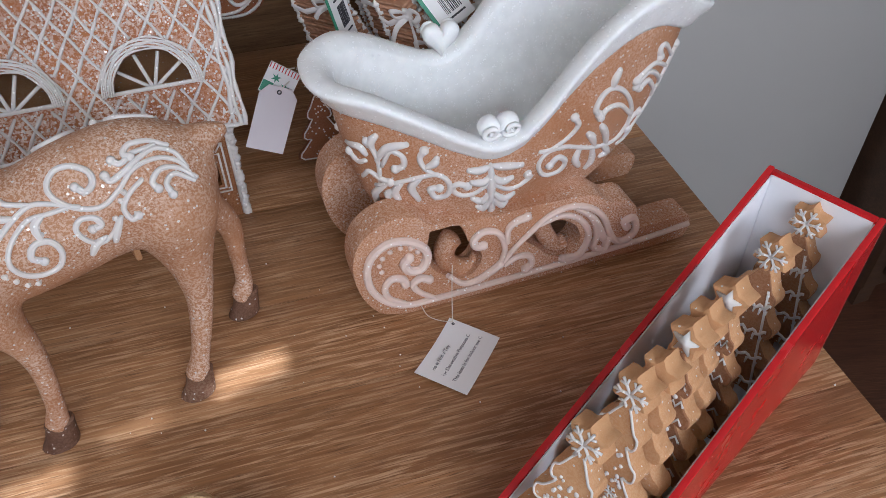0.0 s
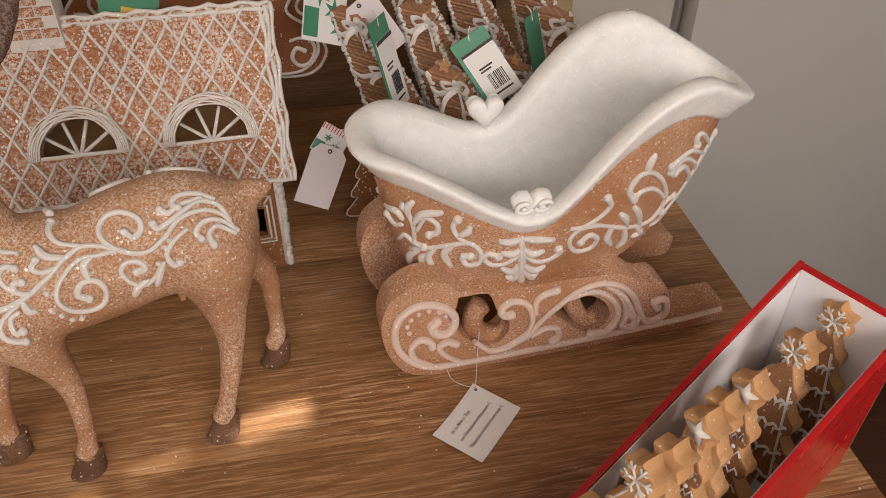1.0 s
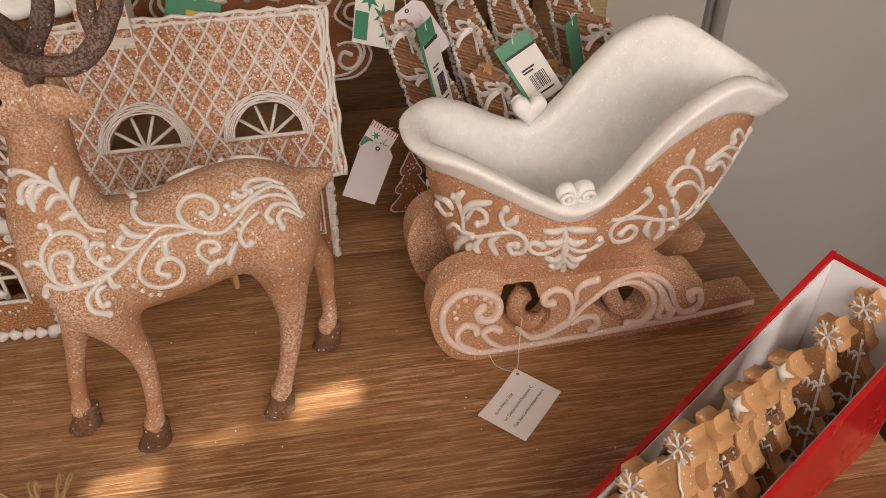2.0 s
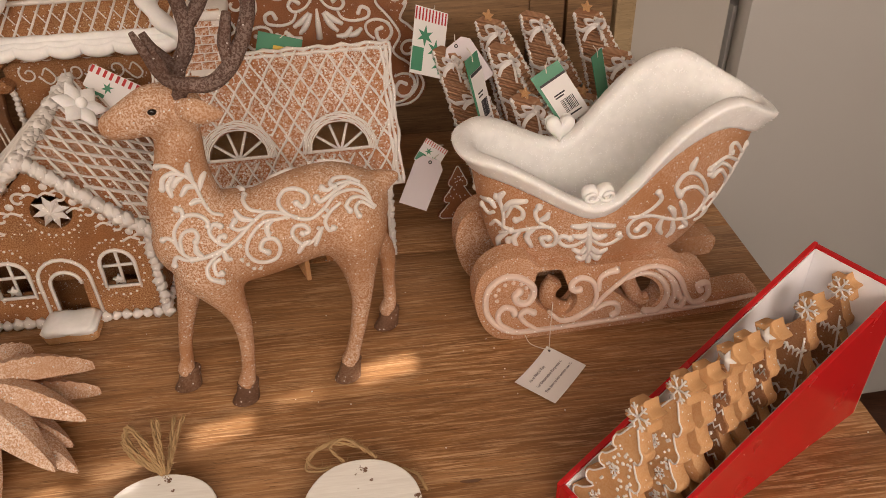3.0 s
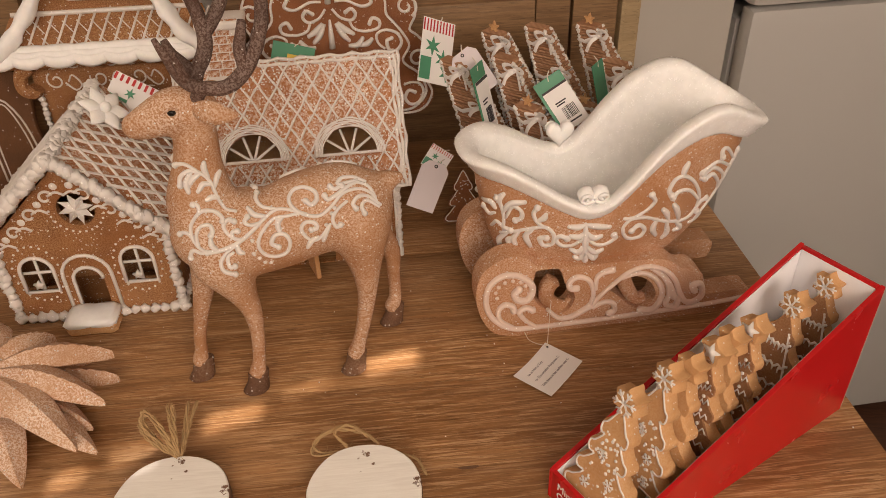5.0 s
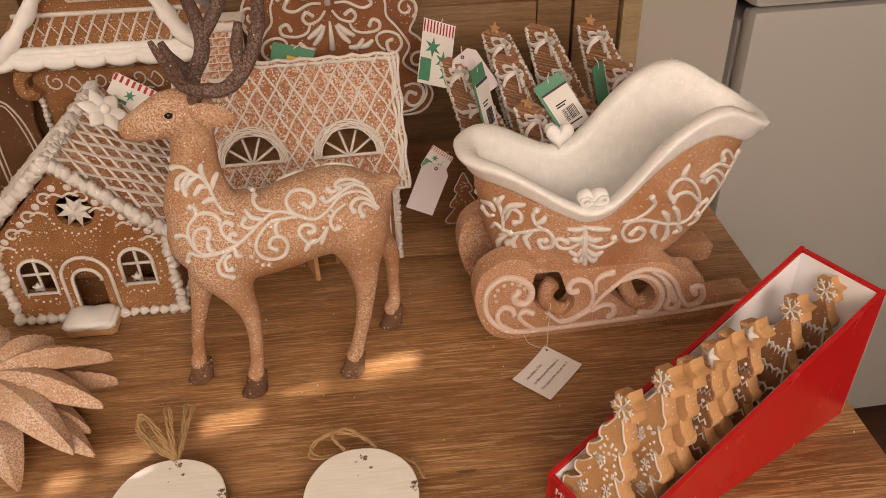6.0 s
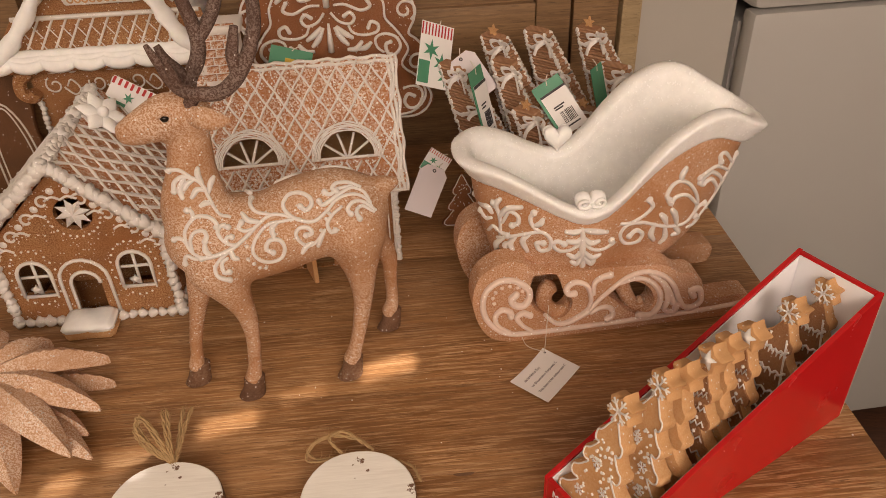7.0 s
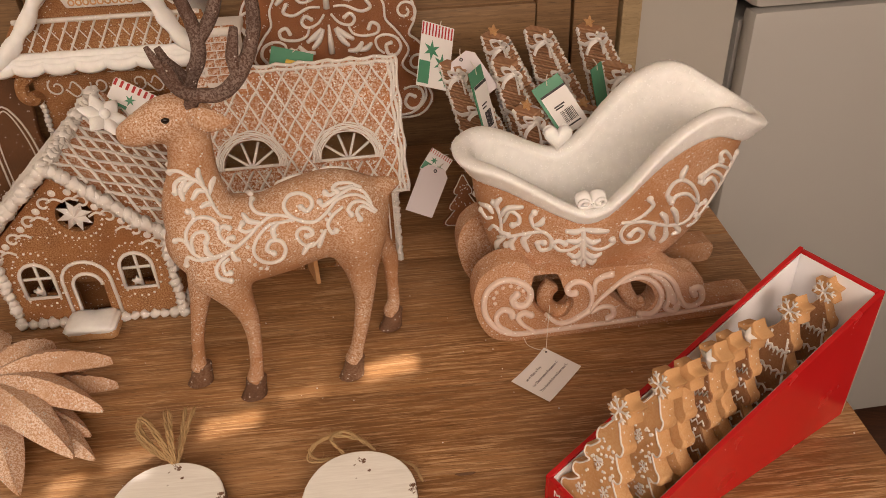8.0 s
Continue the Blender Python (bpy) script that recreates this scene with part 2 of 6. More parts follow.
def spline(pts, steps=6):
    """A Catmull-Rom curve through the points."""
    p = [Vector(q) for q in pts]
    if len(p) < 3:
        return [p[0].lerp(p[-1], i / steps) for i in range(steps + 1)]
    p = [2 * p[0] - p[1], *p, 2 * p[-1] - p[-2]]
    out = []
    for a, b, c, d in zip(p, p[1:], p[2:], p[3:]):
        for i in range(steps):
            s = i / steps
            out.append(0.5 * (2 * b + (c - a) * s + (2 * a - 5 * b + 4 * c - d) * s * s + (3 * b - a - 3 * c + d) * s ** 3))
    return out + [p[-2]]


def add_tube(bm, pts, radii, sides=8, flat=1.0, up=None, mat=0):
    """A round rope along pts; radii: one number or one a point. flat squeezes it along up."""
    n = len(pts)
    radii = [radii] * n if isinstance(radii, (int, float)) else radii
    rings, last = [], None
    for i, p in enumerate(pts):
        way = (pts[min(i + 1, n - 1)] - pts[max(i - 1, 0)])
        way = way.normalized() if way.length > 1e-9 else Vector((1, 0, 0))
        ref = up if up is not None else last if last is not None else Vector((0, 0, 1)) if abs(way.z) < 0.9 else Vector((1, 0, 0))
        side = way.cross(ref)
        side = side.normalized() if side.length > 1e-6 else way.orthogonal().normalized()
        top = side.cross(way).normalized()
        last = top
        rings.append([bm.verts.new(p + side * math.cos(a) * radii[i] + top * math.sin(a) * radii[i] * flat)
                      for a in (2 * math.pi * k / sides for k in range(sides))])
    for a, b in zip(rings, rings[1:]):
        for k in range(sides):
            bm.faces.new((a[k], a[(k + 1) % sides], b[(k + 1) % sides], b[k])).material_index = mat
    bm.faces.new(rings[0][::-1]).material_index = mat
    bm.faces.new(rings[-1]).material_index = mat


def taper(n, r, head=1.0, tail=0.45):
    return [r * (head + (tail - head) * i / max(1, n - 1)) * (0.55 if i in (0, n - 1) else 1.0) for i in range(n)]


def add_ball(bm, c, r, sides=10, mat=0, m=None):
    r = (r, r, r) if isinstance(r, (int, float)) else r
    c, rings = Vector(c), max(4, sides // 2 + 1)

    def at(x, y, z):
        v = Vector((x * r[0], y * r[1], z * r[2]))
        return bm.verts.new((m @ v if m is not None else v) + c)
    low, high = at(0, 0, -1), at(0, 0, 1)
    loops = []
    for i in range(1, rings):
        b = math.pi * i / rings - math.pi / 2
        loops.append([at(math.cos(b) * math.cos(2 * math.pi * k / sides), math.cos(b) * math.sin(2 * math.pi * k / sides), math.sin(b)) for k in range(sides)])
    for k in range(sides):
        j = (k + 1) % sides
        faces = [bm.faces.new((low, loops[0][j], loops[0][k])), bm.faces.new((high, loops[-1][k], loops[-1][j]))]
        faces += [bm.faces.new((a[k], a[j], b[j], b[k])) for a, b in zip(loops, loops[1:])]
        for f in faces:
            f.material_index = mat
    return [low, high, *(v for loop in loops for v in loop)]


def add_dome(bm, c, r, h, sides=7, normal="-y", mat=0):
    """A blob of piped icing on an upright face that looks along -y, or along +z."""
    def at(a, rr, hh):
        x, y = math.cos(a) * rr, math.sin(a) * rr
        return Vector(c) + (Vector((x, -hh, y)) if normal == "-y" else Vector((x, y, hh)))
    rings = [[bm.verts.new(at(2 * math.pi * k / sides, r * q, h * g)) for k in range(sides)] for q, g in ((1.0, 0.0), (0.82, 0.6))]
    tip = bm.verts.new(at(0, 0, h))
    for k in range(sides):
        j = (k + 1) % sides
        bm.faces.new((rings[0][k], rings[0][j], rings[1][j], rings[1][k])).material_index = mat
        bm.faces.new((rings[1][k], rings[1][j], tip)).material_index = mat


def add_slab(bm, outline, y0, y1, bevel=0.0, mat=0, m=None):
    """An outline in x and z, made solid from y0 to y1, with its edges rounded."""
    rings = []
    cx = sum(p[0] for p in outline) / len(outline)
    cz = sum(p[1] for p in outline) / len(outline)
    steps = [(y0 + bevel, 0.0), (y1 - bevel, 0.0)] if bevel else [(y0, 0.0), (y1, 0.0)]
    if bevel:
        steps = [(y0, bevel), *steps, (y1, bevel)]
    for y, inset in steps:
        ring = []
        for x, z in outline:
            d = Vector((cx - x, cz - z))
            d = d.normalized() * inset if d.length > 1e-6 else d
            v = Vector((x + d.x, y, z + d.y))
            ring.append(bm.verts.new(m @ v if m is not None else v))
        rings.append(ring)
    n = len(outline)
    for a, b in zip(rings, rings[1:]):
        for k in range(n):
            bm.faces.new((a[k], a[(k + 1) % n], b[(k + 1) % n], b[k])).material_index = mat
    for ring in (rings[0][::-1], rings[-1]):
        bm.faces.new(ring).material_index = mat


def plate(outline, holes, y0, y1):
    """An upright plate with holes cut through it; outlines in x and z."""
    bm = bmesh.new()
    loops = []
    edges = []
    for loop in (outline, *holes):
        vs = [bm.verts.new((x, y0, z)) for x, z in loop]
        loops.append(vs)
        edges += [bm.edges.new((vs[i], vs[(i + 1) % len(vs)])) for i in range(len(vs))]
    bmesh.ops.triangle_fill(bm, edges=edges, use_beauty=True, use_dissolve=False)
    front = bm.faces[:]
    twin = {v: bm.verts.new((v.co.x, y1, v.co.z)) for v in bm.verts[:]}
    for f in front:
        bm.faces.new([twin[v] for v in reversed(f.verts)])
    for vs in loops:
        for i in range(len(vs)):
            a, b = vs[i], vs[(i + 1) % len(vs)]
            bm.faces.new((a, b, twin[b], twin[a]))
    return bm


def soft_outline(pts, steps=3):
    return [(p.x, p.z) for p in spline([(x, 0, z) for x, z in [*pts, pts[0]]], steps)[:-1]]


def surface_of(bm):
    from mathutils.bvhtree import BVHTree
    return BVHTree.FromBMesh(bm)


def pipe_on(bm, tree, stroke, r, from_y=-0.5, toward=1.0, sides=6, head=1.0, tail=0.45, lift=0.25, mat=0, steps=5):
    """Pipes a line of icing, drawn in x and z, on the surface that is met along y."""
    pts = []
    for p in spline([(x, 0, z) for x, z in stroke], steps):
        hit, normal, _, _ = tree.ray_cast(Vector((p.x, from_y, p.z)), Vector((0, toward, 0)))
        if hit is None:
            if len(pts) > 2:
                break
            pts = []
            continue
        if pts and (hit - pts[-1]).length > 0.018:
            break
        pts.append(hit + normal * r * lift * (1 if normal.y * toward < 0 else -1))
    if len(pts) > 2:
        n = len(pts) - 1
        if len(stroke) < 4:
            widths = [r * (0.45 + 0.95 * math.sin(math.pi * min(1.0, 0.06 + 0.78 * i / n)) ** 0.8) for i in range(n + 1)]
        else:
            widths = [r * (0.78 + 0.4 * (i / n) ** 1.5) for i in range(n + 1)]
        add_tube(bm, pts, widths, sides, mat=mat)
        add_ball(bm, pts[-1], widths[-1] * (1.0 if len(stroke) < 4 else 1.3), 8, mat=mat)
        add_ball(bm, pts[0], widths[0], 6, mat=mat)


def mm(*strokes):
    return [[(x / 1000, z / 1000) for x, z in s] for s in strokes]


def spiral(cx, cz, r0, r1, a0, turns, n=14):
    """Points of a spiral from radius r0 to r1, from the angle a0 in degrees."""
    return [(cx + (r0 + (r1 - r0) * i / n) * math.cos(radians(a0) + 2 * math.pi * turns * i / n),
             cz + (r0 + (r1 - r0) * i / n) * math.sin(radians(a0) + 2 * math.pi * turns * i / n)) for i in range(n + 1)]


def text_mesh(words, size, parent, m, material, name="lettering", spacing=1.0):
    curve = bpy.data.curves.new(name, "FONT")
    curve.body, curve.size, curve.extrude, curve.space_line = words, size, 0.00012, spacing
    tmp = bpy.data.objects.new(name, curve)
    scene.collection.objects.link(tmp)
    mesh = bpy.data.meshes.new_from_object(tmp.evaluated_get(bpy.context.evaluated_depsgraph_get()))
    bpy.data.objects.remove(tmp)
    mesh.materials.clear()
    mesh.materials.append(material)
    ob = new(name, mesh)
    ob.parent = parent
    ob.matrix_local = m
    return ob


# ---------------------------------------------------------------- the room and the table
TABLE_TURN = 13.2
FLOOR_Z = -0.76


def structure(name, bm, mat, m=None, label="", category="wall", smooth=False):
    ob = new(name, finish(name, bm, mat, smooth))
    if m is not None:
        ob.matrix_world = m
    return tagged(ob, label or name.replace("_", " "), category, kind="structure")


structure("floor", box(-1.4, 1.8, -1.7, 2.0, FLOOR_Z - 0.05, FLOOR_Z), FLOOR, label="dark brown wooden floor", category="floor")
# ceiling and east wall are out of view, added for bounced light
structure("ceiling", box(-1.4, 1.8, -1.7, 2.0, 1.55, 1.62), CEILING, label="unseen white ceiling added to bounce light", category="ceiling")
structure("wall_north", box(-1.4, 1.8, 1.82, 1.94, FLOOR_Z, 1.55), WALL, label="beige painted wall behind the furniture")
structure("wall_east", box(1.6, 1.72, -1.55, 1.82, FLOOR_Z, 1.55), WALL, label="unseen beige side wall added to close the room")


def holed_wall(name, along, at, lo, hi, thick, holes, label):
    """A wall with rectangular openings (a0, a1, z0, z1) cut through it."""
    bm = bmesh.new()

    def piece(a0, a1, z0, z1):
        if a1 - a0 > 1e-4 and z1 - z0 > 1e-4:
            if along == "y":
                add_box(bm, at - thick, at, a0, a1, z0, z1)
            else:
                add_box(bm, a0, a1, at - thick, at, z0, z1)
    cuts = sorted({lo, hi, *(h[0] for h in holes), *(h[1] for h in holes)})
    for a0, a1 in zip(cuts, cuts[1:]):
        z = FLOOR_Z
        for h in sorted((h for h in holes if h[0] <= a0 and h[1] >= a1), key=lambda q: q[2]):
            piece(a0, a1, z, h[2])
            z = h[3]
        piece(a0, a1, z, 1.55)
    structure(name, bm, WALL, label=label)


# strips of sun wanted on the table; an unseen panel to the south masks the rest
SPOTS = [(-0.150, 0.5125, 0.058, 0.0120), (-0.224, 0.466, 0.048, 0.0042), (-0.281, 0.4245, 0.056, 0.0110), (-0.352, 0.377, 0.052, 0.0050), (-0.399, 0.340, 0.030, 0.0065)]
ALONG, ACROSS = Vector((0.89, 0.455)), Vector((-0.455, 0.89))


def cut_out(x, y, length, wide):
    """The hole in the unseen sun panel that lets the sun fall on such a strip of the table."""
    ring = []
    for a in (2 * math.pi * k / 16 for k in range(16)):
        c, q = math.cos(a), math.sin(a)
        p = Vector((x, y)) + ALONG * (length / 2 * math.copysign(abs(c) ** 0.5, c)) + ACROSS * (wide / 2 * math.copysign(abs(q) ** 0.5, q))
        far = (p.y + 1.61) / math.sin(radians(SUN_HEADING))
        ring.append((p.x - far * math.cos(radians(SUN_HEADING)), far * math.tan(radians(SUN_HEIGHT))))
    return ring


# walls out of view, added to hold the lamp openings
holed_wall("wall_west", "y", -1.25, -1.55, 1.82, 0.10, [(0.2, 1.3, 0.3, 1.3)], "unseen beige wall added with an opening for the west lamp")
holed_wall("wall_south", "x", -1.55, -1.4, 1.72, 0.10, [(-1.1, 1.4, 0.6, 1.5)], "unseen beige wall added with a wide opening for sun and south lamp")

# unseen panels added in the two openings to block the sun
structure("window_1", box(-1.31, -1.29, 0.2, 1.3, 0.3, 1.3), SUN_PANEL, label="unseen cream panel added to keep the sun out of the west opening", category="window blind")
structure("window_2", plate([(-1.1, 0.6), (1.4, 0.6), (1.4, 1.5), (-1.1, 1.5)], [cut_out(*spot) for spot in SPOTS], -1.611, -1.609), SUN_PANEL, label="unseen cream panel with holes that let strips of sun reach the table", category="window blind")

# the panelled oak cupboard behind the table, with its pale post
CUP = pose(0, 1.05, 0, 0, 0, 14)
cupboard = thing("oak_cupboard", CUP @ pose(0, 0, FLOOR_Z), "tall panelled oak cupboard behind the display table", "cupboard")
part("body", box(-1.2, 0.085, 0.012, 0.3, 0, 1.9, bevel=0.003), OAK_BACK, cupboard, smooth=False)
for x0, x1 in ((-1.2, -0.76), (-0.756, -0.372), (-0.368, 0.012)):
    door = part("door_panel", box(x0 + 0.05, x1 - 0.05, 0.003, 0.011, 0.08, 1.8, bevel=0.003), OAK_BACK, cupboard)
    for a0, a1, z0, z1 in ((x0, x0 + 0.048, 0.02, 1.88), (x1 - 0.048, x1, 0.02, 1.88)):
        part("stile", box(a0, a1, -0.008, 0.011, z0, z1, bevel=0.002), OAK_BACK, cupboard)
    for z0, z1 in ((0.02, 0.078), (0.89, 0.955), (1.802, 1.88)):
        part("rail", box(x0 + 0.049, x1 - 0.049, -0.007, 0.011, z0, z1, bevel=0.002), OAK_BACK, cupboard)
part("corner_post", box(0.016, 0.079, -0.008, 0.011, 0, 1.9, bevel=0.002), OAK_BACK, cupboard)
part("edge_trim", box(0.083, 0.113, -0.012, 0.3, 0, 1.9, bevel=0.008), PALE_WOOD, cupboard, "pale rounded edge post")

structure("wall_return", box(0.117, 0.272, 0.04, 0.2, FLOOR_Z, 1.55), WALL, CUP, label="short beige wall between cupboard and fridge")

# the refrigerator
fridge = thing("fridge", pose(0.72, 1.25, FLOOR_Z, 0, 0, 16), "off-white under-counter fridge with a rounded top", "fridge")
part("body", box(-0.462, 0.10, 0.045, 0.56, 0.03, 0.89, bevel=0.004), FRIDGE, fridge)
part("door", box(-0.462, 0.10, 0.0, 0.04, 0.028, 0.915, bevel=0.012), FRIDGE, fridge)
part("door_seal", box(-0.45, 0.09, 0.04, 0.046, 0.04, 0.88), RUBBER, fridge, smooth=False)
part("top", box(-0.467, 0.105, -0.004, 0.565, 0.92, 0.965, bevel=0.014), FRIDGE, fridge)
for fx in (-0.42, 0.06):
    for fy in (0.06, 0.5):
        part("foot", box(fx - 0.02, fx + 0.02, fy - 0.02, fy + 0.02, 0.0, 0.032, bevel=0.003), RUBBER, fridge)
part("kickplate", box(-0.45, 0.09, 0.03, 0.045, 0.004, 0.027), RUBBER, fridge, smooth=False)

rack = thing("dark_dresser", pose(0.94, 1.2, FLOOR_Z, 0, 0, 16), "dark brown wooden dresser beside the fridge", "dresser")
part("body", box(-0.07, 0.5, 0, 0.42, 0.06, 0.78, bevel=0.004), DARK_WOOD, rack)
part("top", box(-0.085, 0.52, -0.015, 0.43, 0.78, 0.81, bevel=0.005), DARK_WOOD, rack)
part("door", box(-0.04, 0.22, -0.012, -0.001, 0.1, 0.74, bevel=0.004), DARK_WOOD, rack)
part("door", box(0.23, 0.49, -0.012, -0.001, 0.1, 0.74, bevel=0.004), DARK_WOOD, rack)
for lx in (-0.04, 0.45):
    for ly in (0.03, 0.38):
        part("leg", box(lx - 0.02, lx + 0.02, ly - 0.02, ly + 0.02, 0, 0.06), DARK_WOOD, rack, smooth=False)

# the table
TABLE = pose(0, 0, 0, 0, 0, TABLE_TURN)
table = thing("display_table", TABLE @ pose(0, 0, FLOOR_Z), "oak display table with a brushed open-grained top", "table")
X0, X1, Y0, Y1 = -1.02, 0.385, 0.10, 1.0
widths = [0.098, 0.112, 0.086, 0.105, 0.094, 0.118, 0.09, 0.101, 0.096]
y_at = Y0
for i, w in enumerate(widths):
    ob = part("board", box(X0 - 0.4, X1 - 0.4, -w / 2 + 0.00012, w / 2 - 0.00012, -0.028, 0.0, bevel=0.0006), OAK, table)
    ob.location = (0.4, y_at + w / 2, -FLOOR_Z)
    y_at += w
knot = [(0.0299 + (0.0085 + 0.0015 * math.sin(3 * a)) * math.cos(a), 0.3946 + (0.0020 + 0.0005 * math.cos(2 * a)) * math.sin(a)) for a in np.linspace(0, 2 * math.pi, 20)[:-1]]
bm = bmesh.new()
add_slab(bm, knot, 0.0, 0.0006, m=Matrix(((1, 0, 0, 0), (0, 0, 1, 0), (0, 1, 0, -FLOOR_Z - 0.0004), (0, 0, 0, 1))))
part("knot", bm, BARK, table, "small dark knot in the oak", smooth=False)
for a in ((X0 + 0.05, X1 - 0.05, Y0 + 0.05, Y0 + 0.072), (X0 + 0.05, X1 - 0.05, Y1 - 0.172, Y1 - 0.15),
          (X0 + 0.05, X0 + 0.072, Y0 + 0.073, Y1 - 0.173), (X1 - 0.072, X1 - 0.05, Y0 + 0.073, Y1 - 0.173)):
    part("apron", box(*a, -FLOOR_Z - 0.125, -FLOOR_Z - 0.029), OAK, table, smooth=False)
for lx in (X0 + 0.075, X1 - 0.135):
    for ly in (Y0 + 0.075, Y1 - 0.235):
        part("leg", box(lx, lx + 0.06, ly, ly + 0.06, 0, -FLOOR_Z - 0.029, bevel=0.004), OAK, table)


# ---------------------------------------------------------------- the sleigh
SLEIGH = pose(-0.046, 0.558, 0, 0, 0, 16.5)
MID = 0.0585
RIM_U = [-0.032, 0.0, 0.03, 0.06, 0.085, 0.11, 0.135, 0.16, 0.19, 0.215, 0.245, 0.280]
RIM_Z = [0.190, 0.189, 0.176, 0.158, 0.148, 0.158, 0.188, 0.214, 0.231, 0.231, 0.215, 0.197]


def rim_height(u):
    """The sweep of the rim: a low lip, a dip amidships, a high back that rolls over."""
    n = len(RIM_U)
    i = max(0, min(n - 2, int(np.searchsorted(RIM_U, u)) - 1))
    s = max(0.0, min(1.0, (u - RIM_U[i]) / (RIM_U[i + 1] - RIM_U[i])))
    g = [(RIM_Z[min(j + 1, n - 1)] - RIM_Z[max(j - 1, 0)]) / (RIM_U[min(j + 1, n - 1)] - RIM_U[max(j - 1, 0)]) for j in (i, i + 1)]
    w = RIM_U[i + 1] - RIM_U[i]
    return ((2 * s ** 3 - 3 * s * s + 1) * RIM_Z[i] + (s ** 3 - 2 * s * s + s) * w * g[0]
            + (3 * s * s - 2 * s ** 3) * RIM_Z[i + 1] + (s ** 3 - s * s) * w * g[1])


def hull_point(a, h, out=0.0, dz=0.0):
    """A point of the tub: a goes round it, h from the floor (0) to the rim (1)."""
    c, s = math.cos(a), math.sin(a)
    e = 0.78
    x, y = math.copysign(abs(c) ** e, c), math.copysign(abs(s) ** e, s)
    grow = h ** 0.42
    back = 0.178 + 0.075 * h ** 0.5
    front = 0.022 + (-0.019 - 0.022) * grow
    half = 0.040 + 0.064 * h - 0.047 * h * h
    u = (back + front) / 2 + x * ((back - front) / 2 + out)
    v = MID + y * (half * (1 - 0.10 * max(0.0, -x) ** 2 - 0.05 * max(0.0, x) ** 3) + out)
    zr = rim_height((0.262 - 0.019) / 2 + x * (0.262 + 0.019) / 2 + x * max(out, 0))
    return Vector((u, v, 0.062 + (zr - 0.062) * h + dz))


def tub(rows, floor_first, steps=112):
    bm = bmesh.new()
    rings = [[bm.verts.new(hull_point(2 * math.pi * k / steps, *r)) for k in range(steps)] for r in rows]
    for a, b in zip(rings, rings[1:]):
        for k in range(steps):
            bm.faces.new((a[k], a[(k + 1) % steps], b[(k + 1) % steps], b[k]))
    ring = rings[0] if floor_first else rings[-1]
    hub = bm.verts.new((0.11, MID, sum(v.co.z for v in ring) / steps))
    for k in range(steps):
        bm.faces.new((ring[k], ring[(k + 1) % steps], hub))
    return bm


def heart_outline(w, h, n=28):
    pts = []
    for i in range(n):
        a = 2 * math.pi * i / n
        x = 16 * math.sin(a) ** 3
        z = 13 * math.cos(a) - 5 * math.cos(2 * a) - 2 * math.cos(3 * a) - math.cos(4 * a)
        pts.append((x / 32 * w, (z + 17) / 29 * h))
    return pts


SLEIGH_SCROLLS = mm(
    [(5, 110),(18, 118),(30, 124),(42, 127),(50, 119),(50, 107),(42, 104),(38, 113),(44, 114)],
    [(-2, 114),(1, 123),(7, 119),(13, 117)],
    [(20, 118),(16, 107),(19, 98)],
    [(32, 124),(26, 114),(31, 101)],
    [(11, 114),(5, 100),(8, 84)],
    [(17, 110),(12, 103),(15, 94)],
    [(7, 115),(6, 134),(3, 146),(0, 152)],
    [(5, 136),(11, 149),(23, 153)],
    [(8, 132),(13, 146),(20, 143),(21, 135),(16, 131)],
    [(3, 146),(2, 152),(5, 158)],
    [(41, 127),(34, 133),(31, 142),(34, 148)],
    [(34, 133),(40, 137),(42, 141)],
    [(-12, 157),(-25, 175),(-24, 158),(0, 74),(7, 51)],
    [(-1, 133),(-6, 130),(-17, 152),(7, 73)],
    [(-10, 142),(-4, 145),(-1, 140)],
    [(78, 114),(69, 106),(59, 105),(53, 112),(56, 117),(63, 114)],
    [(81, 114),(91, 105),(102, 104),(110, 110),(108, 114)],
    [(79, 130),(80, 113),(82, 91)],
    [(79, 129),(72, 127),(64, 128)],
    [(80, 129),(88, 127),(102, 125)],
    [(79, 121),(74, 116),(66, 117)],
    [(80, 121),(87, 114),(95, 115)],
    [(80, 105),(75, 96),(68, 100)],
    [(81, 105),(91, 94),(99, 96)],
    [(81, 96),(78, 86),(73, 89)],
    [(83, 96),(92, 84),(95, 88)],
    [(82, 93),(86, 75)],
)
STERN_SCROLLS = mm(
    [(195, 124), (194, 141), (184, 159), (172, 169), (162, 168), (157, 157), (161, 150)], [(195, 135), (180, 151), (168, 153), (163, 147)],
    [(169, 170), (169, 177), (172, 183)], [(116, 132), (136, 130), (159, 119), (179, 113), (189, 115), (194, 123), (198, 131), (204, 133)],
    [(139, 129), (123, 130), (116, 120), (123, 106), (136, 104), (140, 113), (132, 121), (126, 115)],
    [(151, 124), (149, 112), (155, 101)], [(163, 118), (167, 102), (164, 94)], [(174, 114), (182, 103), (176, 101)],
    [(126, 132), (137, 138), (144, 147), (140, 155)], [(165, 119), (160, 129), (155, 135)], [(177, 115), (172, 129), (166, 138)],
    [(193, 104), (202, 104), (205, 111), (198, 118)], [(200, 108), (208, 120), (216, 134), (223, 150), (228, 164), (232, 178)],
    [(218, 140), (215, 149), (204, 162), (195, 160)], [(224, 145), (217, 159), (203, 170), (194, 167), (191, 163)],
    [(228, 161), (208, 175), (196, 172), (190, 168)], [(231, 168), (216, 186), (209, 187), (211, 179)])

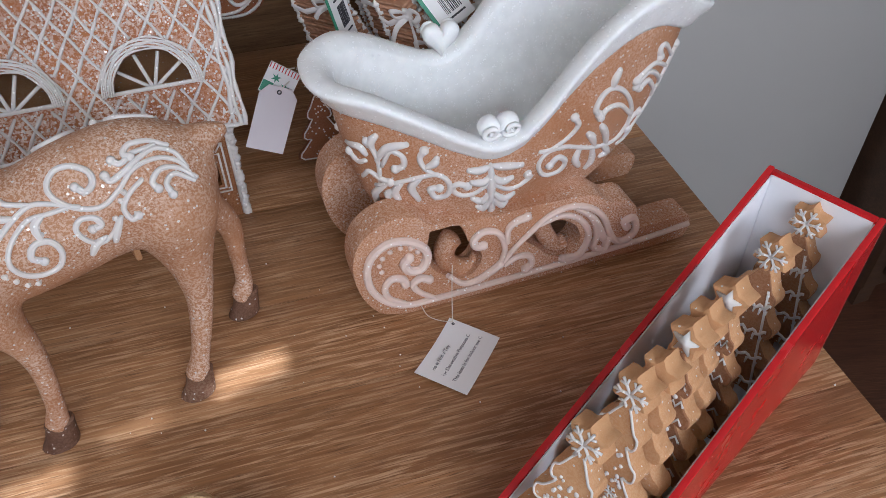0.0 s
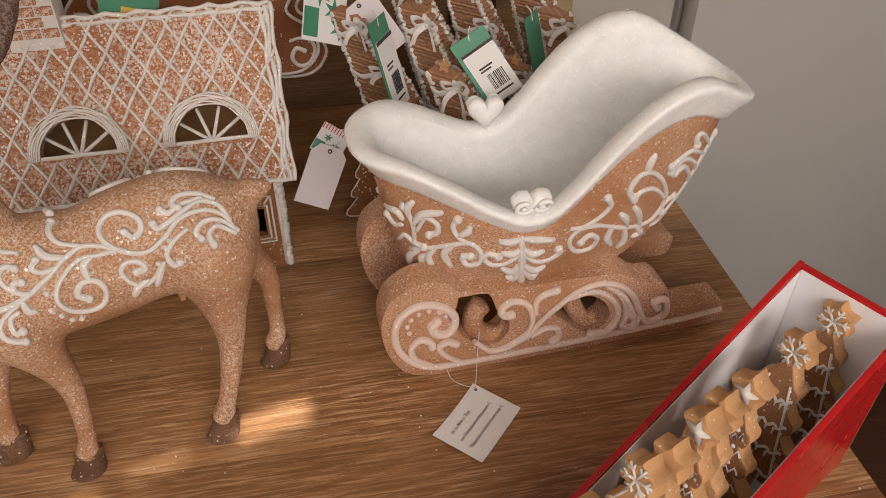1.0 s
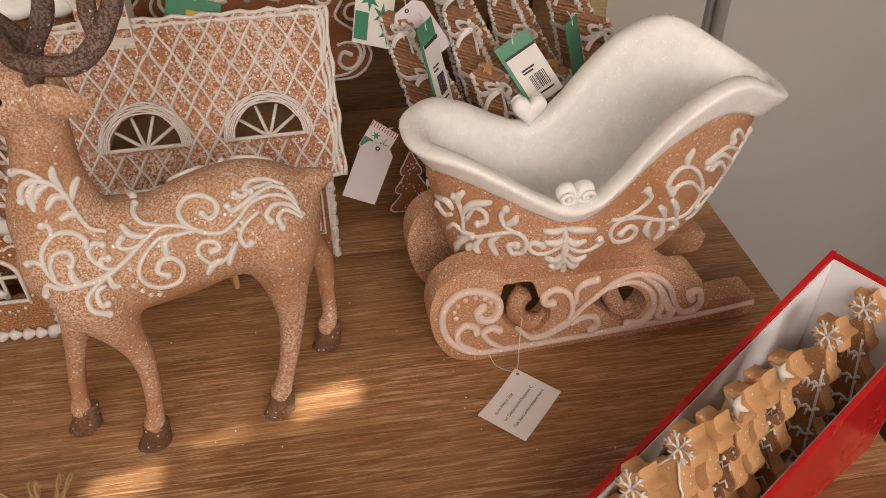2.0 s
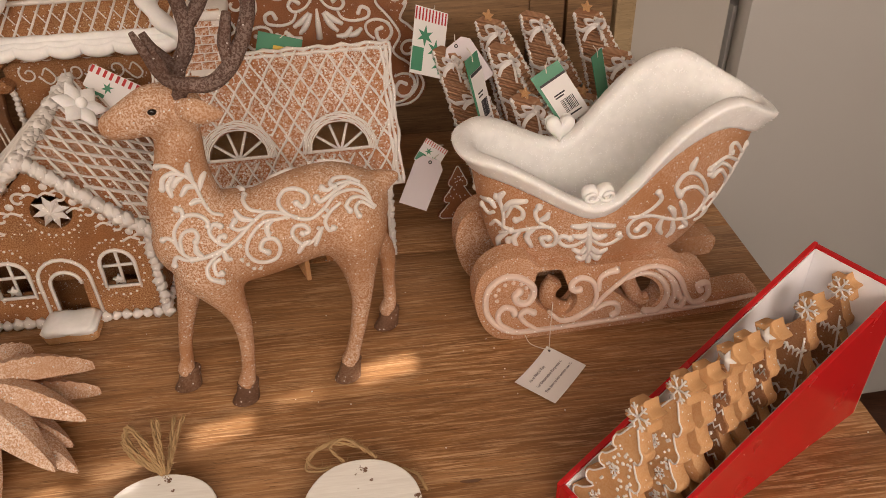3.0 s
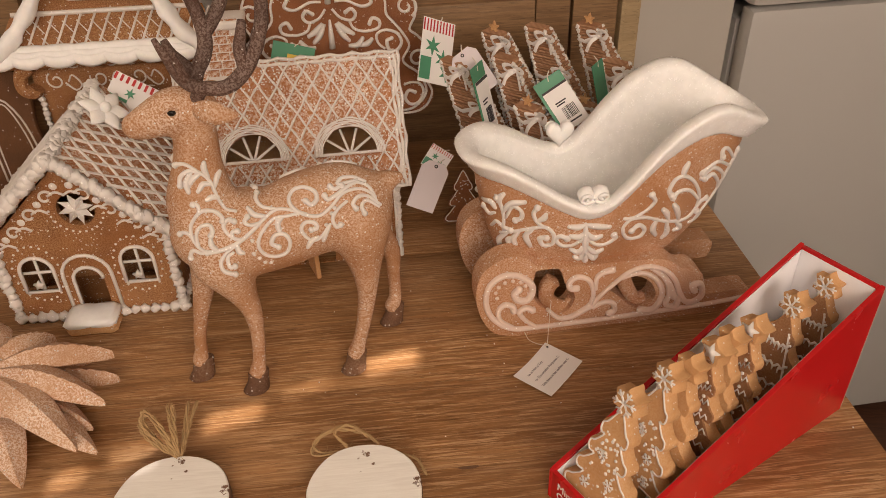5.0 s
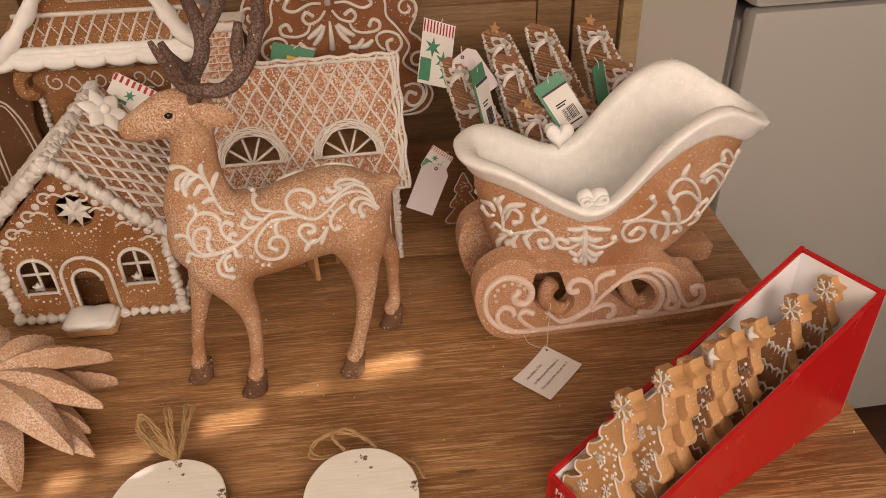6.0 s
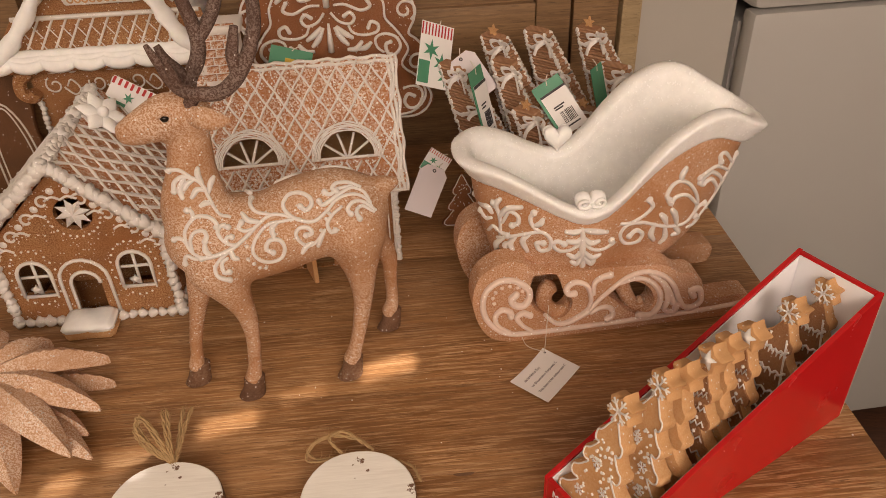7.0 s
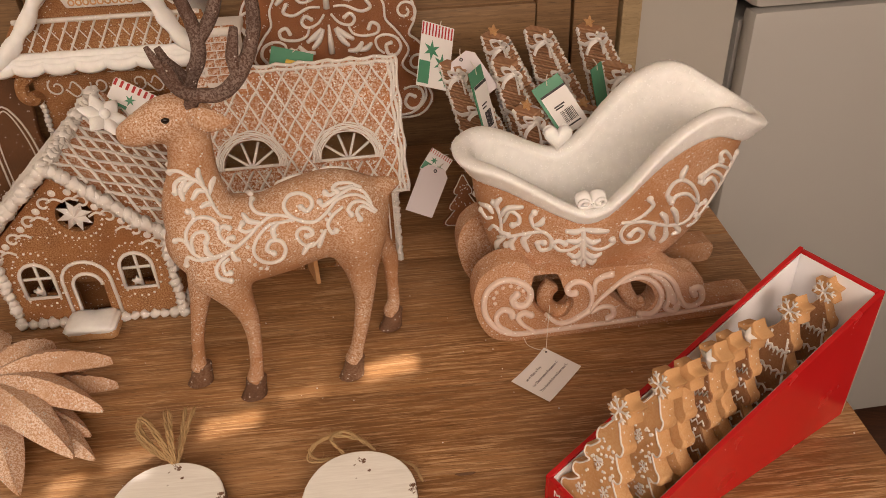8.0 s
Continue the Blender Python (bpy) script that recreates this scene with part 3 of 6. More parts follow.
sleigh = thing("gingerbread_sleigh", SLEIGH, "gingerbread-brown ornamental sleigh with white icing scrolls and a glittery white inside", "sleigh ornament")
hull_bm = tub([(0.0, -0.012, -0.004), (0.0, 0.0, 0.0), (0.04,), (0.1,), (0.2,), (0.32,), (0.45,), (0.58,), (0.7,), (0.8,), (0.88,), (0.93, -0.003)], True)
hull_tree = surface_of(hull_bm)
hull = part("hull", hull_bm, SLEIGH_SKIN, sleigh, "sugared gingerbread-brown hull")
lining_bm = tub([(0.85, -0.001), (0.86, 0.0035), (0.88, 0.0055), (0.93, 0.0085), (0.98, 0.0125, -0.001), (1.0, 0.0138, -0.001), (1.0, 0.0138, 0.0012), (1.0, 0.012, 0.0028), (1.0, 0.006, 0.0036),
                    (1.0, 0.0, 0.0026), (0.985, -0.0045), (0.96, -0.0065), (0.9, -0.0075), (0.75, -0.008), (0.6, -0.008), (0.45, -0.008), (0.3, -0.009),
                    (0.2, -0.011), (0.14, -0.016), (0.11, -0.026)], False)


def glitter_flakes(source, count, size, seed):
    """Loose glitter stuck on a surface: tiny square flakes, each tipped its own way."""
    rnd = random.Random(seed)
    faces = list(source.faces)
    areas = [f.calc_area() for f in faces]
    out = bmesh.new()
    for f in rnd.choices(faces, areas, k=count):
        f.normal_update()
        weights = [rnd.random() + 0.01 for _ in f.verts]
        total = sum(weights)
        c = sum((v.co * (k / total) for v, k in zip(f.verts, weights)), Vector())
        n = (f.normal + Vector((rnd.gauss(0, 0.25), rnd.gauss(0, 0.25), rnd.gauss(0, 0.25)))).normalized()
        u = n.orthogonal().normalized()
        w = n.cross(u)
        r = size * rnd.uniform(0.5, 1.1)
        a, lift = rnd.uniform(0, 6.28), rnd.choice((-0.0007, 0.0007))
        ring = [c + f.normal * lift + (u * math.cos(a + q) + w * math.sin(a + q)) * r for q in (0, 1.57, 3.14, 4.71)]
        out.faces.new([out.verts.new(p) for p in ring])
    return out


lining_flakes = glitter_flakes(lining_bm, 11000, 0.00085, 5)
lining = part("lining", lining_bm, SNOW, sleigh, "glittery snow-white lining and rolled rim")
tagged(part("glitter", lining_flakes, SPARKLE, lining, "loose bright glitter"), kind="stuff")
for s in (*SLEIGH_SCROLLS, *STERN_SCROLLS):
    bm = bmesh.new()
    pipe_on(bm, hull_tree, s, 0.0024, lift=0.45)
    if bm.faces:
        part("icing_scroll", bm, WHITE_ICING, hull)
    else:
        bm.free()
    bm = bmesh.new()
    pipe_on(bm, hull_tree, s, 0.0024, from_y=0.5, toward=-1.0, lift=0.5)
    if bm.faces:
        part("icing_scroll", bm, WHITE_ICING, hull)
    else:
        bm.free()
for v, tilt, z_foot in ((0.006, 16, 0.142), (0.113, 4, 0.152)):
    bm = bmesh.new()
    add_slab(bm, heart_outline(0.029, 0.028), -0.0055, 0.0055, bevel=0.003, m=pose(0.084, v, z_foot, tilt, 0, 0))
    for sx in (-1, 1):
        add_tube(bm, [pose(0.084, v, z_foot, tilt, 0, 0) @ Vector((sx * x, -0.007 if v < MID else 0.007, z)) for x, z in spiral(0.0072, 0.021, 0.0068, 0.0015, 200, 1.3)], 0.0019, 6)
    part("heart", bm, SNOW, sleigh, "white sugar heart on the rim")


def runner(side):
    """One runner: a rail with a scrolled front and openwork acanthus."""
    def at(x, y, z):
        return Vector((x, y if side < 0 else 2 * MID - y, z))
    flip = Matrix.Identity(4) if side < 0 else Matrix(((1, 0, 0, 0), (0, -1, 0, 2 * MID), (0, 0, 1, 0), (0, 0, 0, 1)))
    outer = mm([(13, 0), (-7, 8), (-20, 30), (-25, 58), (-20, 82), (-7, 95), (8, 100), (24, 97), (36, 86), (66, 80), (110, 80), (150, 78), (170, 74),
                (184, 63), (198, 61), (208, 52), (212, 38), (210, 27), (222, 25), (245, 26), (262, 25), (267, 17), (264, 4), (252, 0), (170, 0), (90, 0), (40, 0)])[0]
    gaps = mm([(34, 80), (57, 79), (64, 62), (73, 50), (76, 40), (70, 27), (58, 23), (46, 31), (36, 41), (31, 58)],
              [(111, 46), (121, 56), (138, 59), (154, 49), (161, 35), (158, 23), (147, 17), (134, 23), (122, 35)])
    rail_bm = plate(soft_outline(outer, 4), [soft_outline(g, 3) for g in gaps], 0.0, 0.024)
    rim = [e for e in rail_bm.edges if len(e.link_faces) == 2 and e.calc_face_angle(0.0) > 1.0]
    bmesh.ops.bevel(rail_bm, geom=rim, offset=0.0022, segments=2, affect="EDGES", profile=0.5, clamp_overlap=True)
    bmesh.ops.transform(rail_bm, matrix=flip, verts=rail_bm.verts[:])
    rail = part("runner", rail_bm, SLEIGH_SKIN, sleigh, "scrolled gingerbread runner")
    rolls = mm([(57, 60), (50, 50), (50, 36), (60, 25), (73, 23), (80, 33)], [(128, 56), (133, 40), (144, 21), (156, 22)], [(190, 52), (200, 50), (206, 40), (202, 28), (196, 30)])
    for pts, r, y in zip(rolls, (0.0088, 0.0082, 0.0075), (0.012, 0.013, 0.011)):
        bm = bmesh.new()
        path = [at(p.x, y, p.z) for p in spline([(x, 0, z) for x, z in pts], 5)]
        add_tube(bm, path, taper(len(path), r, 1.0, 0.85), 12)
        part("acanthus_roll", bm, SLEIGH_SKIN, rail)
    lower = mm([(264, 17), (221, 13), (159, 11), (99, 10), (39, 10), (12, 12), (-5, 24), (-14, 41), (-15, 59), (-10, 72), (2, 80), (16, 78), (28, 68), (31, 57), (26, 47), (17, 48), (13, 56), (17, 61)],
               [(12, 14), (0, 24), (-3, 36), (3, 44), (11, 41), (13, 35)],
               [(36, 11), (24, 22), (19, 32), (25, 37), (32, 33)],
               [(47, 32), (59, 19), (71, 18), (82, 23), (91, 29)])
    upper = mm([(91, 29), (94, 43), (91, 57), (85, 65), (75, 68), (68, 62), (70, 55), (76, 54)],
               [(92, 28), (102, 42), (115, 55), (128, 66), (145, 71), (164, 65), (178, 51), (186, 33), (194, 20), (204, 19), (211, 27), (207, 41), (199, 40), (202, 33)],
               [(121, 60), (140, 64), (156, 56), (166, 40), (166, 25), (159, 15), (146, 16)],
               [(161, 62), (171, 47), (175, 31), (173, 20), (183, 15), (186, 25)],
               [(152, 68), (168, 54), (176, 40), (181, 28)],
               [(94, 26), (105, 32), (115, 30), (118, 21), (113, 16)],
               [(96, 50), (96, 64), (102, 70), (111, 72)])
    for k, pts in enumerate((*lower, *upper)):
        bm = bmesh.new()
        path = [at(p.x, -0.0014, p.z) for p in spline([(x, 0, z) for x, z in pts], 5)]
        n = len(path) - 1
        r = 0.0034 if k == 0 else 0.0031
        add_tube(bm, path, [r * (0.7 + 0.45 * i / n) for i in range(n + 1)], 8, flat=1.0)
        add_ball(bm, path[-1], r * 1.25, 8)
        part("frosted_ridge", bm, SLEIGH_FROST, rail)
    for i in range(7):
        bm = bmesh.new()
        a = radians(205 - 30 * i)
        add_ball(bm, at(0.010 + 0.0155 * math.cos(a), 0.0, 0.058 + 0.0135 * math.sin(a)), 0.0021, 8)
        part("frosting_bead", bm, SLEIGH_FROST, rail)


runner(-1)
runner(1)

# the paper tag tied to the near runner


def curled_sheet(w, h, lift, thick=0.0004, n=10):
    bm = bmesh.new()
    grid = []
    for k in (0, 1):
        grid.append([[bm.verts.new((w * i / n, h * j / n, lift * (abs(2 * i / n - 1) ** 2) * (0.4 + 0.6 * j / n) + 0.0005 + k * thick)) for i in range(n + 1)] for j in range(n + 1)])
    for k in (0, 1):
        for j in range(n):
            for i in range(n):
                bm.faces.new((grid[k][j][i], grid[k][j][i + 1], grid[k][j + 1][i + 1], grid[k][j + 1][i]))
    return bm


paper_tag = thing("paper_tag", pose(0.007, 0.480, 0.0, 0, 0, 60), "small white paper tag with printed warning on a thread", "tag")
part("card", curled_sheet(0.0585, 0.0425, 0.0028), PAPER, paper_tag)
for i, line in enumerate(("This is Not a Toy", "For Decorative Purposes Only", "This item is for indoor use Only")):
    text_mesh(line, 0.0040, paper_tag, pose(0.0065, 0.0305 - i * 0.0092, 0.0019), GREY_INK)
bm = bmesh.new()
add_tube(bm, [Vector((0.0545 + 0.0009 * math.cos(k), 0.0375 + 0.0009 * math.sin(k), 0.0032)) for k in np.linspace(0, 6.2, 9)], 0.0004, 5)
part("eyelet", bm, INK, paper_tag)
bm = bmesh.new()
inv = pose(0.007, 0.480, 0.0, 0, 0, 60).inverted()
add_tube(bm, [inv @ p for p in spline([(0.0015, 0.5475, 0.0035), (0.002, 0.560, 0.012), (0.0025, 0.5675, 0.028), (0.003, 0.571, 0.042)], 5)], 0.0004, 5)
add_tube(bm, [inv @ p for p in spline([(0.0015, 0.5475, 0.0035), (-0.008, 0.551, 0.002), (-0.017, 0.557, 0.0015), (-0.022, 0.566, 0.004)], 5)], 0.0004, 5)
part("thread", bm, THREAD, paper_tag)


# ---------------------------------------------------------------- the reindeer
DEER = pose(-0.24, 0.50, 0, 0, 0, 27)
RUMP_SCROLLS = mm(
    [(86, 181), (82, 190), (71, 197), (57, 197), (46, 190), (35, 184), (24, 186), (15, 192), (13, 198), (19, 203), (28, 204), (35, 201), (35, 196), (30, 193), (26, 196)],
    [(85, 186), (81, 195), (71, 201), (60, 200), (51, 197), (44, 195), (42, 198)],
    [(72, 202), (60, 203), (52, 201), (48, 203)],
    [(79, 199), (70, 204), (60, 206), (55, 204), (58, 202)],
    [(88, 180), (79, 189), (70, 192), (64, 188), (66, 184)],
    [(86, 180), (77, 187), (71, 185), (72, 180)],
    [(59, 191), (51, 187), (45, 180), (47, 172), (51, 173)])
FLANK_SCROLLS = mm(
    [(24, 187), (12, 191), (2, 192), (-10, 188), (-21, 182), (-34, 175), (-48, 171), (-60, 170)],
    [(18, 188), (9, 187), (-3, 186), (-14, 179), (-19, 169), (-15, 159), (-6, 154), (3, 156), (7, 165), (4, 173), (-4, 174), (-8, 168), (-3, 163)],
    [(6, 187), (0, 183), (0, 176)],
    [(42, 175), (34, 165), (27, 162), (21, 167), (18, 175), (22, 180), (29, 179), (31, 174), (26, 173)],
    [(31, 165), (25, 162), (21, 156)], [(42, 175), (38, 168), (35, 160)],
    [(2, 192), (-9, 195), (-13, 200), (-9, 202)], [(-8, 189), (-17, 192), (-21, 197)], [(-14, 186), (-22, 186), (-26, 189), (-23, 192)])
CHEST_SCROLLS = mm(
    [(-32, 176), (-40, 182), (-43, 189), (-39, 193), (-34, 191)], [(-31, 177), (-37, 179), (-37, 184), (-33, 184)],
    [(-51, 171), (-55, 176), (-55, 181)],
    [(-60, 170), (-67, 179), (-68, 191), (-63, 200), (-56, 205), (-48, 203), (-43, 197), (-43, 193)],
    [(-63, 200), (-59, 205), (-59, 210), (-62, 211)], [(-65, 177), (-65, 185), (-61, 192), (-54, 193), (-52, 188), (-54, 184)],
    [(-57, 171), (-64, 170), (-69, 173), (-72, 170), (-73, 165)], [(-67, 180), (-70, 186), (-74, 187), (-77, 185)],
    [(-37, 173), (-46, 167), (-51, 162), (-50, 155), (-42, 149)], [(-40, 167), (-45, 164), (-45, 157), (-41, 156)],
    [(-36, 175), (-35, 167), (-32, 165)])
NECK_SCROLLS = mm(
    [(-31, 197), (-38, 201), (-42, 210), (-44, 219), (-46, 228), (-51, 235), (-59, 238), (-66, 233), (-68, 226)],
    [(-57, 238), (-63, 229), (-63, 221)], [(-51, 235), (-57, 232), (-60, 228)], [(-45, 224), (-51, 226), (-56, 221)],
    [(-42, 212), (-47, 214), (-51, 213)], [(-46, 230), (-48, 238), (-47, 243)], [(-43, 221), (-40, 228), (-37, 231)], [(-54, 238), (-60, 243), (-65, 243), (-68, 241)])


def fused(rods, voxel=0.0026):
    """Melts rods (points with radii) into one smooth body."""
    bm = bmesh.new()
    for pts, steps in rods:
        centre = spline([p[:3] for p in pts], steps)
        radius = spline([(p[3], p[4] if len(p) > 4 else p[3], 0) for p in pts], steps)
        for c, r in zip(centre, radius):
            add_ball(bm, c, (r.x, r.y, r.x), 16)
    mesh = bpy.data.meshes.new("form")
    bm.to_mesh(mesh)
    bm.free()
    tmp = new("form", mesh)
    mod = tmp.modifiers.new("melt", "REMESH")
    mod.mode, mod.voxel_size = "VOXEL", voxel
    soft = tmp.modifiers.new("soften", "SMOOTH")
    soft.factor, soft.iterations = 0.5, 9
    made = bpy.data.meshes.new_from_object(tmp.evaluated_get(bpy.context.evaluated_depsgraph_get()))
    bpy.data.objects.remove(tmp)
    out = bmesh.new()
    out.from_mesh(made)
    return out


deer_bm = fused((
    # trunk: x, y, z, radius up and along, radius across
    ([(-0.054, 0, 0.170, 0.034, 0.031), (-0.03, 0, 0.164, 0.041, 0.034), (0.0, 0, 0.162, 0.0385, 0.033), (0.028, 0, 0.1685, 0.0400, 0.033), (0.054, 0, 0.1710, 0.0402, 0.034), (0.072, 0, 0.169, 0.0350, 0.030)], 5),
    ([(-0.052, 0, 0.180, 0.033, 0.028), (-0.055, 0, 0.205, 0.028, 0.022), (-0.052, 0, 0.232, 0.0205, 0.0165), (-0.049, 0, 0.256, 0.018, 0.0145), (-0.048, 0, 0.272, 0.017, 0.0145)], 5),
    ([(-0.044, 0, 0.280, 0.0185, 0.0165), (-0.058, 0, 0.283, 0.0190, 0.0162), (-0.072, 0, 0.280, 0.0160, 0.0132), (-0.084, 0, 0.2765, 0.0128, 0.0108), (-0.0905, 0, 0.2755, 0.0102, 0.0095)], 5),
    ([(-0.050, -0.014, 0.150, 0.026), (-0.040, -0.019, 0.118, 0.0140), (-0.034, -0.02, 0.09, 0.0088), (-0.0345, -0.0205, 0.06, 0.0071), (-0.0375, -0.0207, 0.036, 0.0068), (-0.041, -0.0207, 0.022, 0.0086)], 6),
    ([(-0.057, 0.012, 0.147, 0.021), (-0.069, 0.015, 0.112, 0.0120), (-0.078, 0.016, 0.08, 0.0080), (-0.085, 0.0164, 0.05, 0.0069), (-0.0875, 0.0164, 0.032, 0.0068), (-0.09, 0.0164, 0.022, 0.0086)], 6),
    ([(0.070, -0.013, 0.160, 0.031), (0.071, -0.020, 0.125, 0.0172), (0.070, -0.025, 0.094, 0.0102), (0.065, -0.027, 0.066, 0.0081), (0.057, -0.028, 0.036, 0.0071), (0.052, -0.028, 0.022, 0.0088)], 6),
    ([(0.078, 0.014, 0.157, 0.030), (0.094, 0.022, 0.122, 0.0145), (0.108, 0.026, 0.094, 0.0093), (0.109, 0.0275, 0.062, 0.0074), (0.109, 0.0278, 0.034, 0.0070), (0.105, 0.0278, 0.022, 0.0086)], 6),
    ([(0.088, 0, 0.180, 0.014), (0.1, 0, 0.186, 0.0105), (0.113, 0, 0.188, 0.0055)], 4)))
deer_tree = surface_of(deer_bm)
for f in deer_bm.faces:
    f.material_index = 0
for u, v, lean in ((-0.0455, -0.0207, -0.004), (-0.0925, 0.0164, -0.004), (0.0475, -0.028, -0.005), (0.103, 0.0278, -0.003)):
    rings = [(0.0, 0.0092, 0.0), (0.002, 0.0103, 0.0), (0.010, 0.0094, 0.0015), (0.019, 0.0085, 0.003), (0.0225, 0.0088, 0.0035), (0.024, 0.0070, 0.004)]
    loops = [[deer_bm.verts.new((u - lean * 0.3 + sh * 1.2 + r * 1.12 * math.cos(a) - (0.002 if math.cos(a) < 0 and z < 0.01 else 0), v + r * 0.86 * math.sin(a), z))
              for a in (2 * math.pi * k / 14 for k in range(14))] for z, r, sh in rings]
    for a, b in zip(loops, loops[1:]):
        for k in range(14):
            deer_bm.faces.new((a[k], a[(k + 1) % 14], b[(k + 1) % 14], b[k])).material_index = 1
    deer_bm.faces.new(loops[0][::-1]).material_index = 1
    deer_bm.faces.new(loops[-1]).material_index = 1
ANTLERS = (
    [(-0.042, -0.008, 0.292, 0.006), (-0.036, -0.013, 0.302, 0.0062), (-0.020, -0.017, 0.302, 0.0066), (-0.006, -0.02, 0.312, 0.0066), (0.006, -0.022, 0.330, 0.0062), (0.014, -0.022, 0.352, 0.0058), (0.016, -0.02, 0.378, 0.005), (0.012, -0.017, 0.402, 0.003)],
    [(-0.004, -0.02, 0.313, 0.006), (-0.0045, -0.022, 0.332, 0.0055), (-0.0005, -0.023, 0.352, 0.0035)],
    [(-0.036, -0.013, 0.302, 0.0062), (-0.048, -0.014, 0.311, 0.0058), (-0.056, -0.016, 0.330, 0.0044), (-0.0615, -0.017, 0.345, 0.0022)],
    [(-0.047, -0.014, 0.310, 0.0055), (-0.049, -0.018, 0.322, 0.0045), (-0.052, -0.022, 0.334, 0.0022)],
    [(-0.042, 0.008, 0.292, 0.006), (-0.038, 0.013, 0.304, 0.0066), (-0.030, 0.017, 0.316, 0.0068), (-0.026, 0.02, 0.332, 0.0064), (-0.029, 0.022, 0.352, 0.006), (-0.034, 0.022, 0.372, 0.005), (-0.034, 0.02, 0.398, 0.003)],
    [(-0.027, 0.02, 0.330, 0.006), (-0.014, 0.023, 0.346, 0.006), (-0.004, 0.025, 0.366, 0.0052), (0.0, 0.024, 0.388, 0.003)],
    [(-0.038, 0.013, 0.304, 0.006), (-0.05, 0.016, 0.318, 0.005), (-0.056, 0.018, 0.332, 0.003)])
for pts in ANTLERS:
    c = spline([p[:3] for p in pts], 6)
    r = spline([(p[3], 0, 0) for p in pts], 6)
    add_tube(deer_bm, [p + Vector((noise.noise(p * 90), noise.noise(p * 90 + Vector((5, 0, 0))), 0)) * 0.0008 for p in c], [q.x * 0.88 for q in r], 10, mat=2)
for sgn in (-1, 1):
    add_ball(deer_bm, (-0.0615, sgn * 0.0155, 0.2880), (0.0032, 0.0022, 0.0026), 10, mat=3)
    add_tube(deer_bm, spline([(-0.0675, sgn * 0.0142, 0.2880), (-0.0620, sgn * 0.0162, 0.2916), (-0.056, sgn * 0.0158, 0.2895)], 4), 0.0011, 6, mat=0)
    ear = spline([(-0.046, sgn * 0.012, 0.288), (-0.037, sgn * 0.021, 0.287), (-0.026, sgn * 0.026, 0.285), (-0.0155, sgn * 0.027, 0.283)], 4)
    add_tube(deer_bm, ear, [0.0045, 0.006, 0.0072, 0.008, 0.0086, 0.0088, 0.0086, 0.0082, 0.0074, 0.0062, 0.005, 0.0036, 0.0016], 10, flat=0.42, up=Vector((0, sgn, 0.25)), mat=0)
for s in (*RUMP_SCROLLS, *FLANK_SCROLLS, *CHEST_SCROLLS, *NECK_SCROLLS):
    for from_y, toward in ((-0.5, 1.0), (0.5, -1.0)):
        pipe_on(deer_bm, deer_tree, s, 0.0018, from_y=from_y, toward=toward, lift=0.35, mat=4, sides=8)
for x, z in mm([(-20, 156), (-16, 150), (-11, 148), (-24, 162), (-23, 174), (39, 175), (45, 184), (48, 188), (1, 178)])[0]:
    for from_y, toward in ((-0.5, 1.0), (0.5, -1.0)):
        hit = deer_tree.ray_cast(Vector((x, from_y, z)), Vector((0, toward, 0)))[0]
        if hit:
            add_ball(deer_bm, hit, 0.0019, 6, mat=4)
single("reindeer_statue", deer_bm, [DEER_SKIN, HOOF, ANTLER, EYE_BLACK, WHITE_ICING], DEER,
       "sugared gingerbread-brown standing reindeer figurine with white icing scrolls and dark antlers", "statue")


# ---------------------------------------------------------------- the box of tree cookies
BOX = pose(0.0574, 0.3118, 0, 0, 0, 41.1)
LONG, WIDE, BACK, FRONT, CARD = 0.277, 0.079, 0.139, 0.031, 0.0042
tray = thing("display_box", BOX, "glossy red wedge-shaped card display box with a white inside", "box")


def height_at(x):
    return FRONT + (BACK - FRONT) * x / LONG


def wedge(y0, y1, inset, low, mat, name, cut=0.0):
    bm = bmesh.new()
    x0, x1 = inset, LONG - inset
    add_slab(bm, [(x0, low), (x1, low), (x1, height_at(x1) - cut), (x0, height_at(x0) - cut)], y0, y1, bevel=0.0008)
    return part(name, bm, mat, tray)


wedge(0.0, CARD, 0.0, 0.0, RED_CARD, "side_panel")
wedge(WIDE - CARD, WIDE, 0.0, 0.0, RED_CARD, "side_panel")
wedge(CARD + 0.0003, CARD + 0.0011, CARD, 0.003, WHITE_CARD, "inner_lining", 0.0022)
wedge(WIDE - CARD - 0.0011, WIDE - CARD - 0.0003, CARD, 0.003, WHITE_CARD, "inner_lining", 0.0022)
part("end_panel", box(0.0, CARD, CARD + 0.0002, WIDE - CARD - 0.0002, 0, FRONT + 0.001, bevel=0.0008), RED_CARD, tray)
part("end_panel", box(LONG - CARD, LONG, CARD + 0.0002, WIDE - CARD - 0.0002, 0, BACK - 0.0005, bevel=0.0008), RED_CARD, tray)
part("inner_lining", box(LONG - CARD - 0.0011, LONG - CARD - 0.0003, CARD + 0.0014, WIDE - CARD - 0.0014, 0.003, BACK - 0.003), WHITE_CARD, tray, smooth=False)
part("inner_lining", box(CARD + 0.0003, CARD + 0.0011, CARD + 0.0014, WIDE - CARD - 0.0014, 0.003, FRONT - 0.002), WHITE_CARD, tray, smooth=False)
part("bottom", box(CARD, LONG - CARD, CARD, WIDE - CARD, 0.0004, 0.0026), WHITE_CARD, tray, smooth=False)
part("raw_edge", box(LONG + 0.0001, LONG + 0.0009, 0.0002, 0.0016, 0.002, BACK - 0.002), RAW_CARD, tray, "bare cardboard edge", smooth=False)
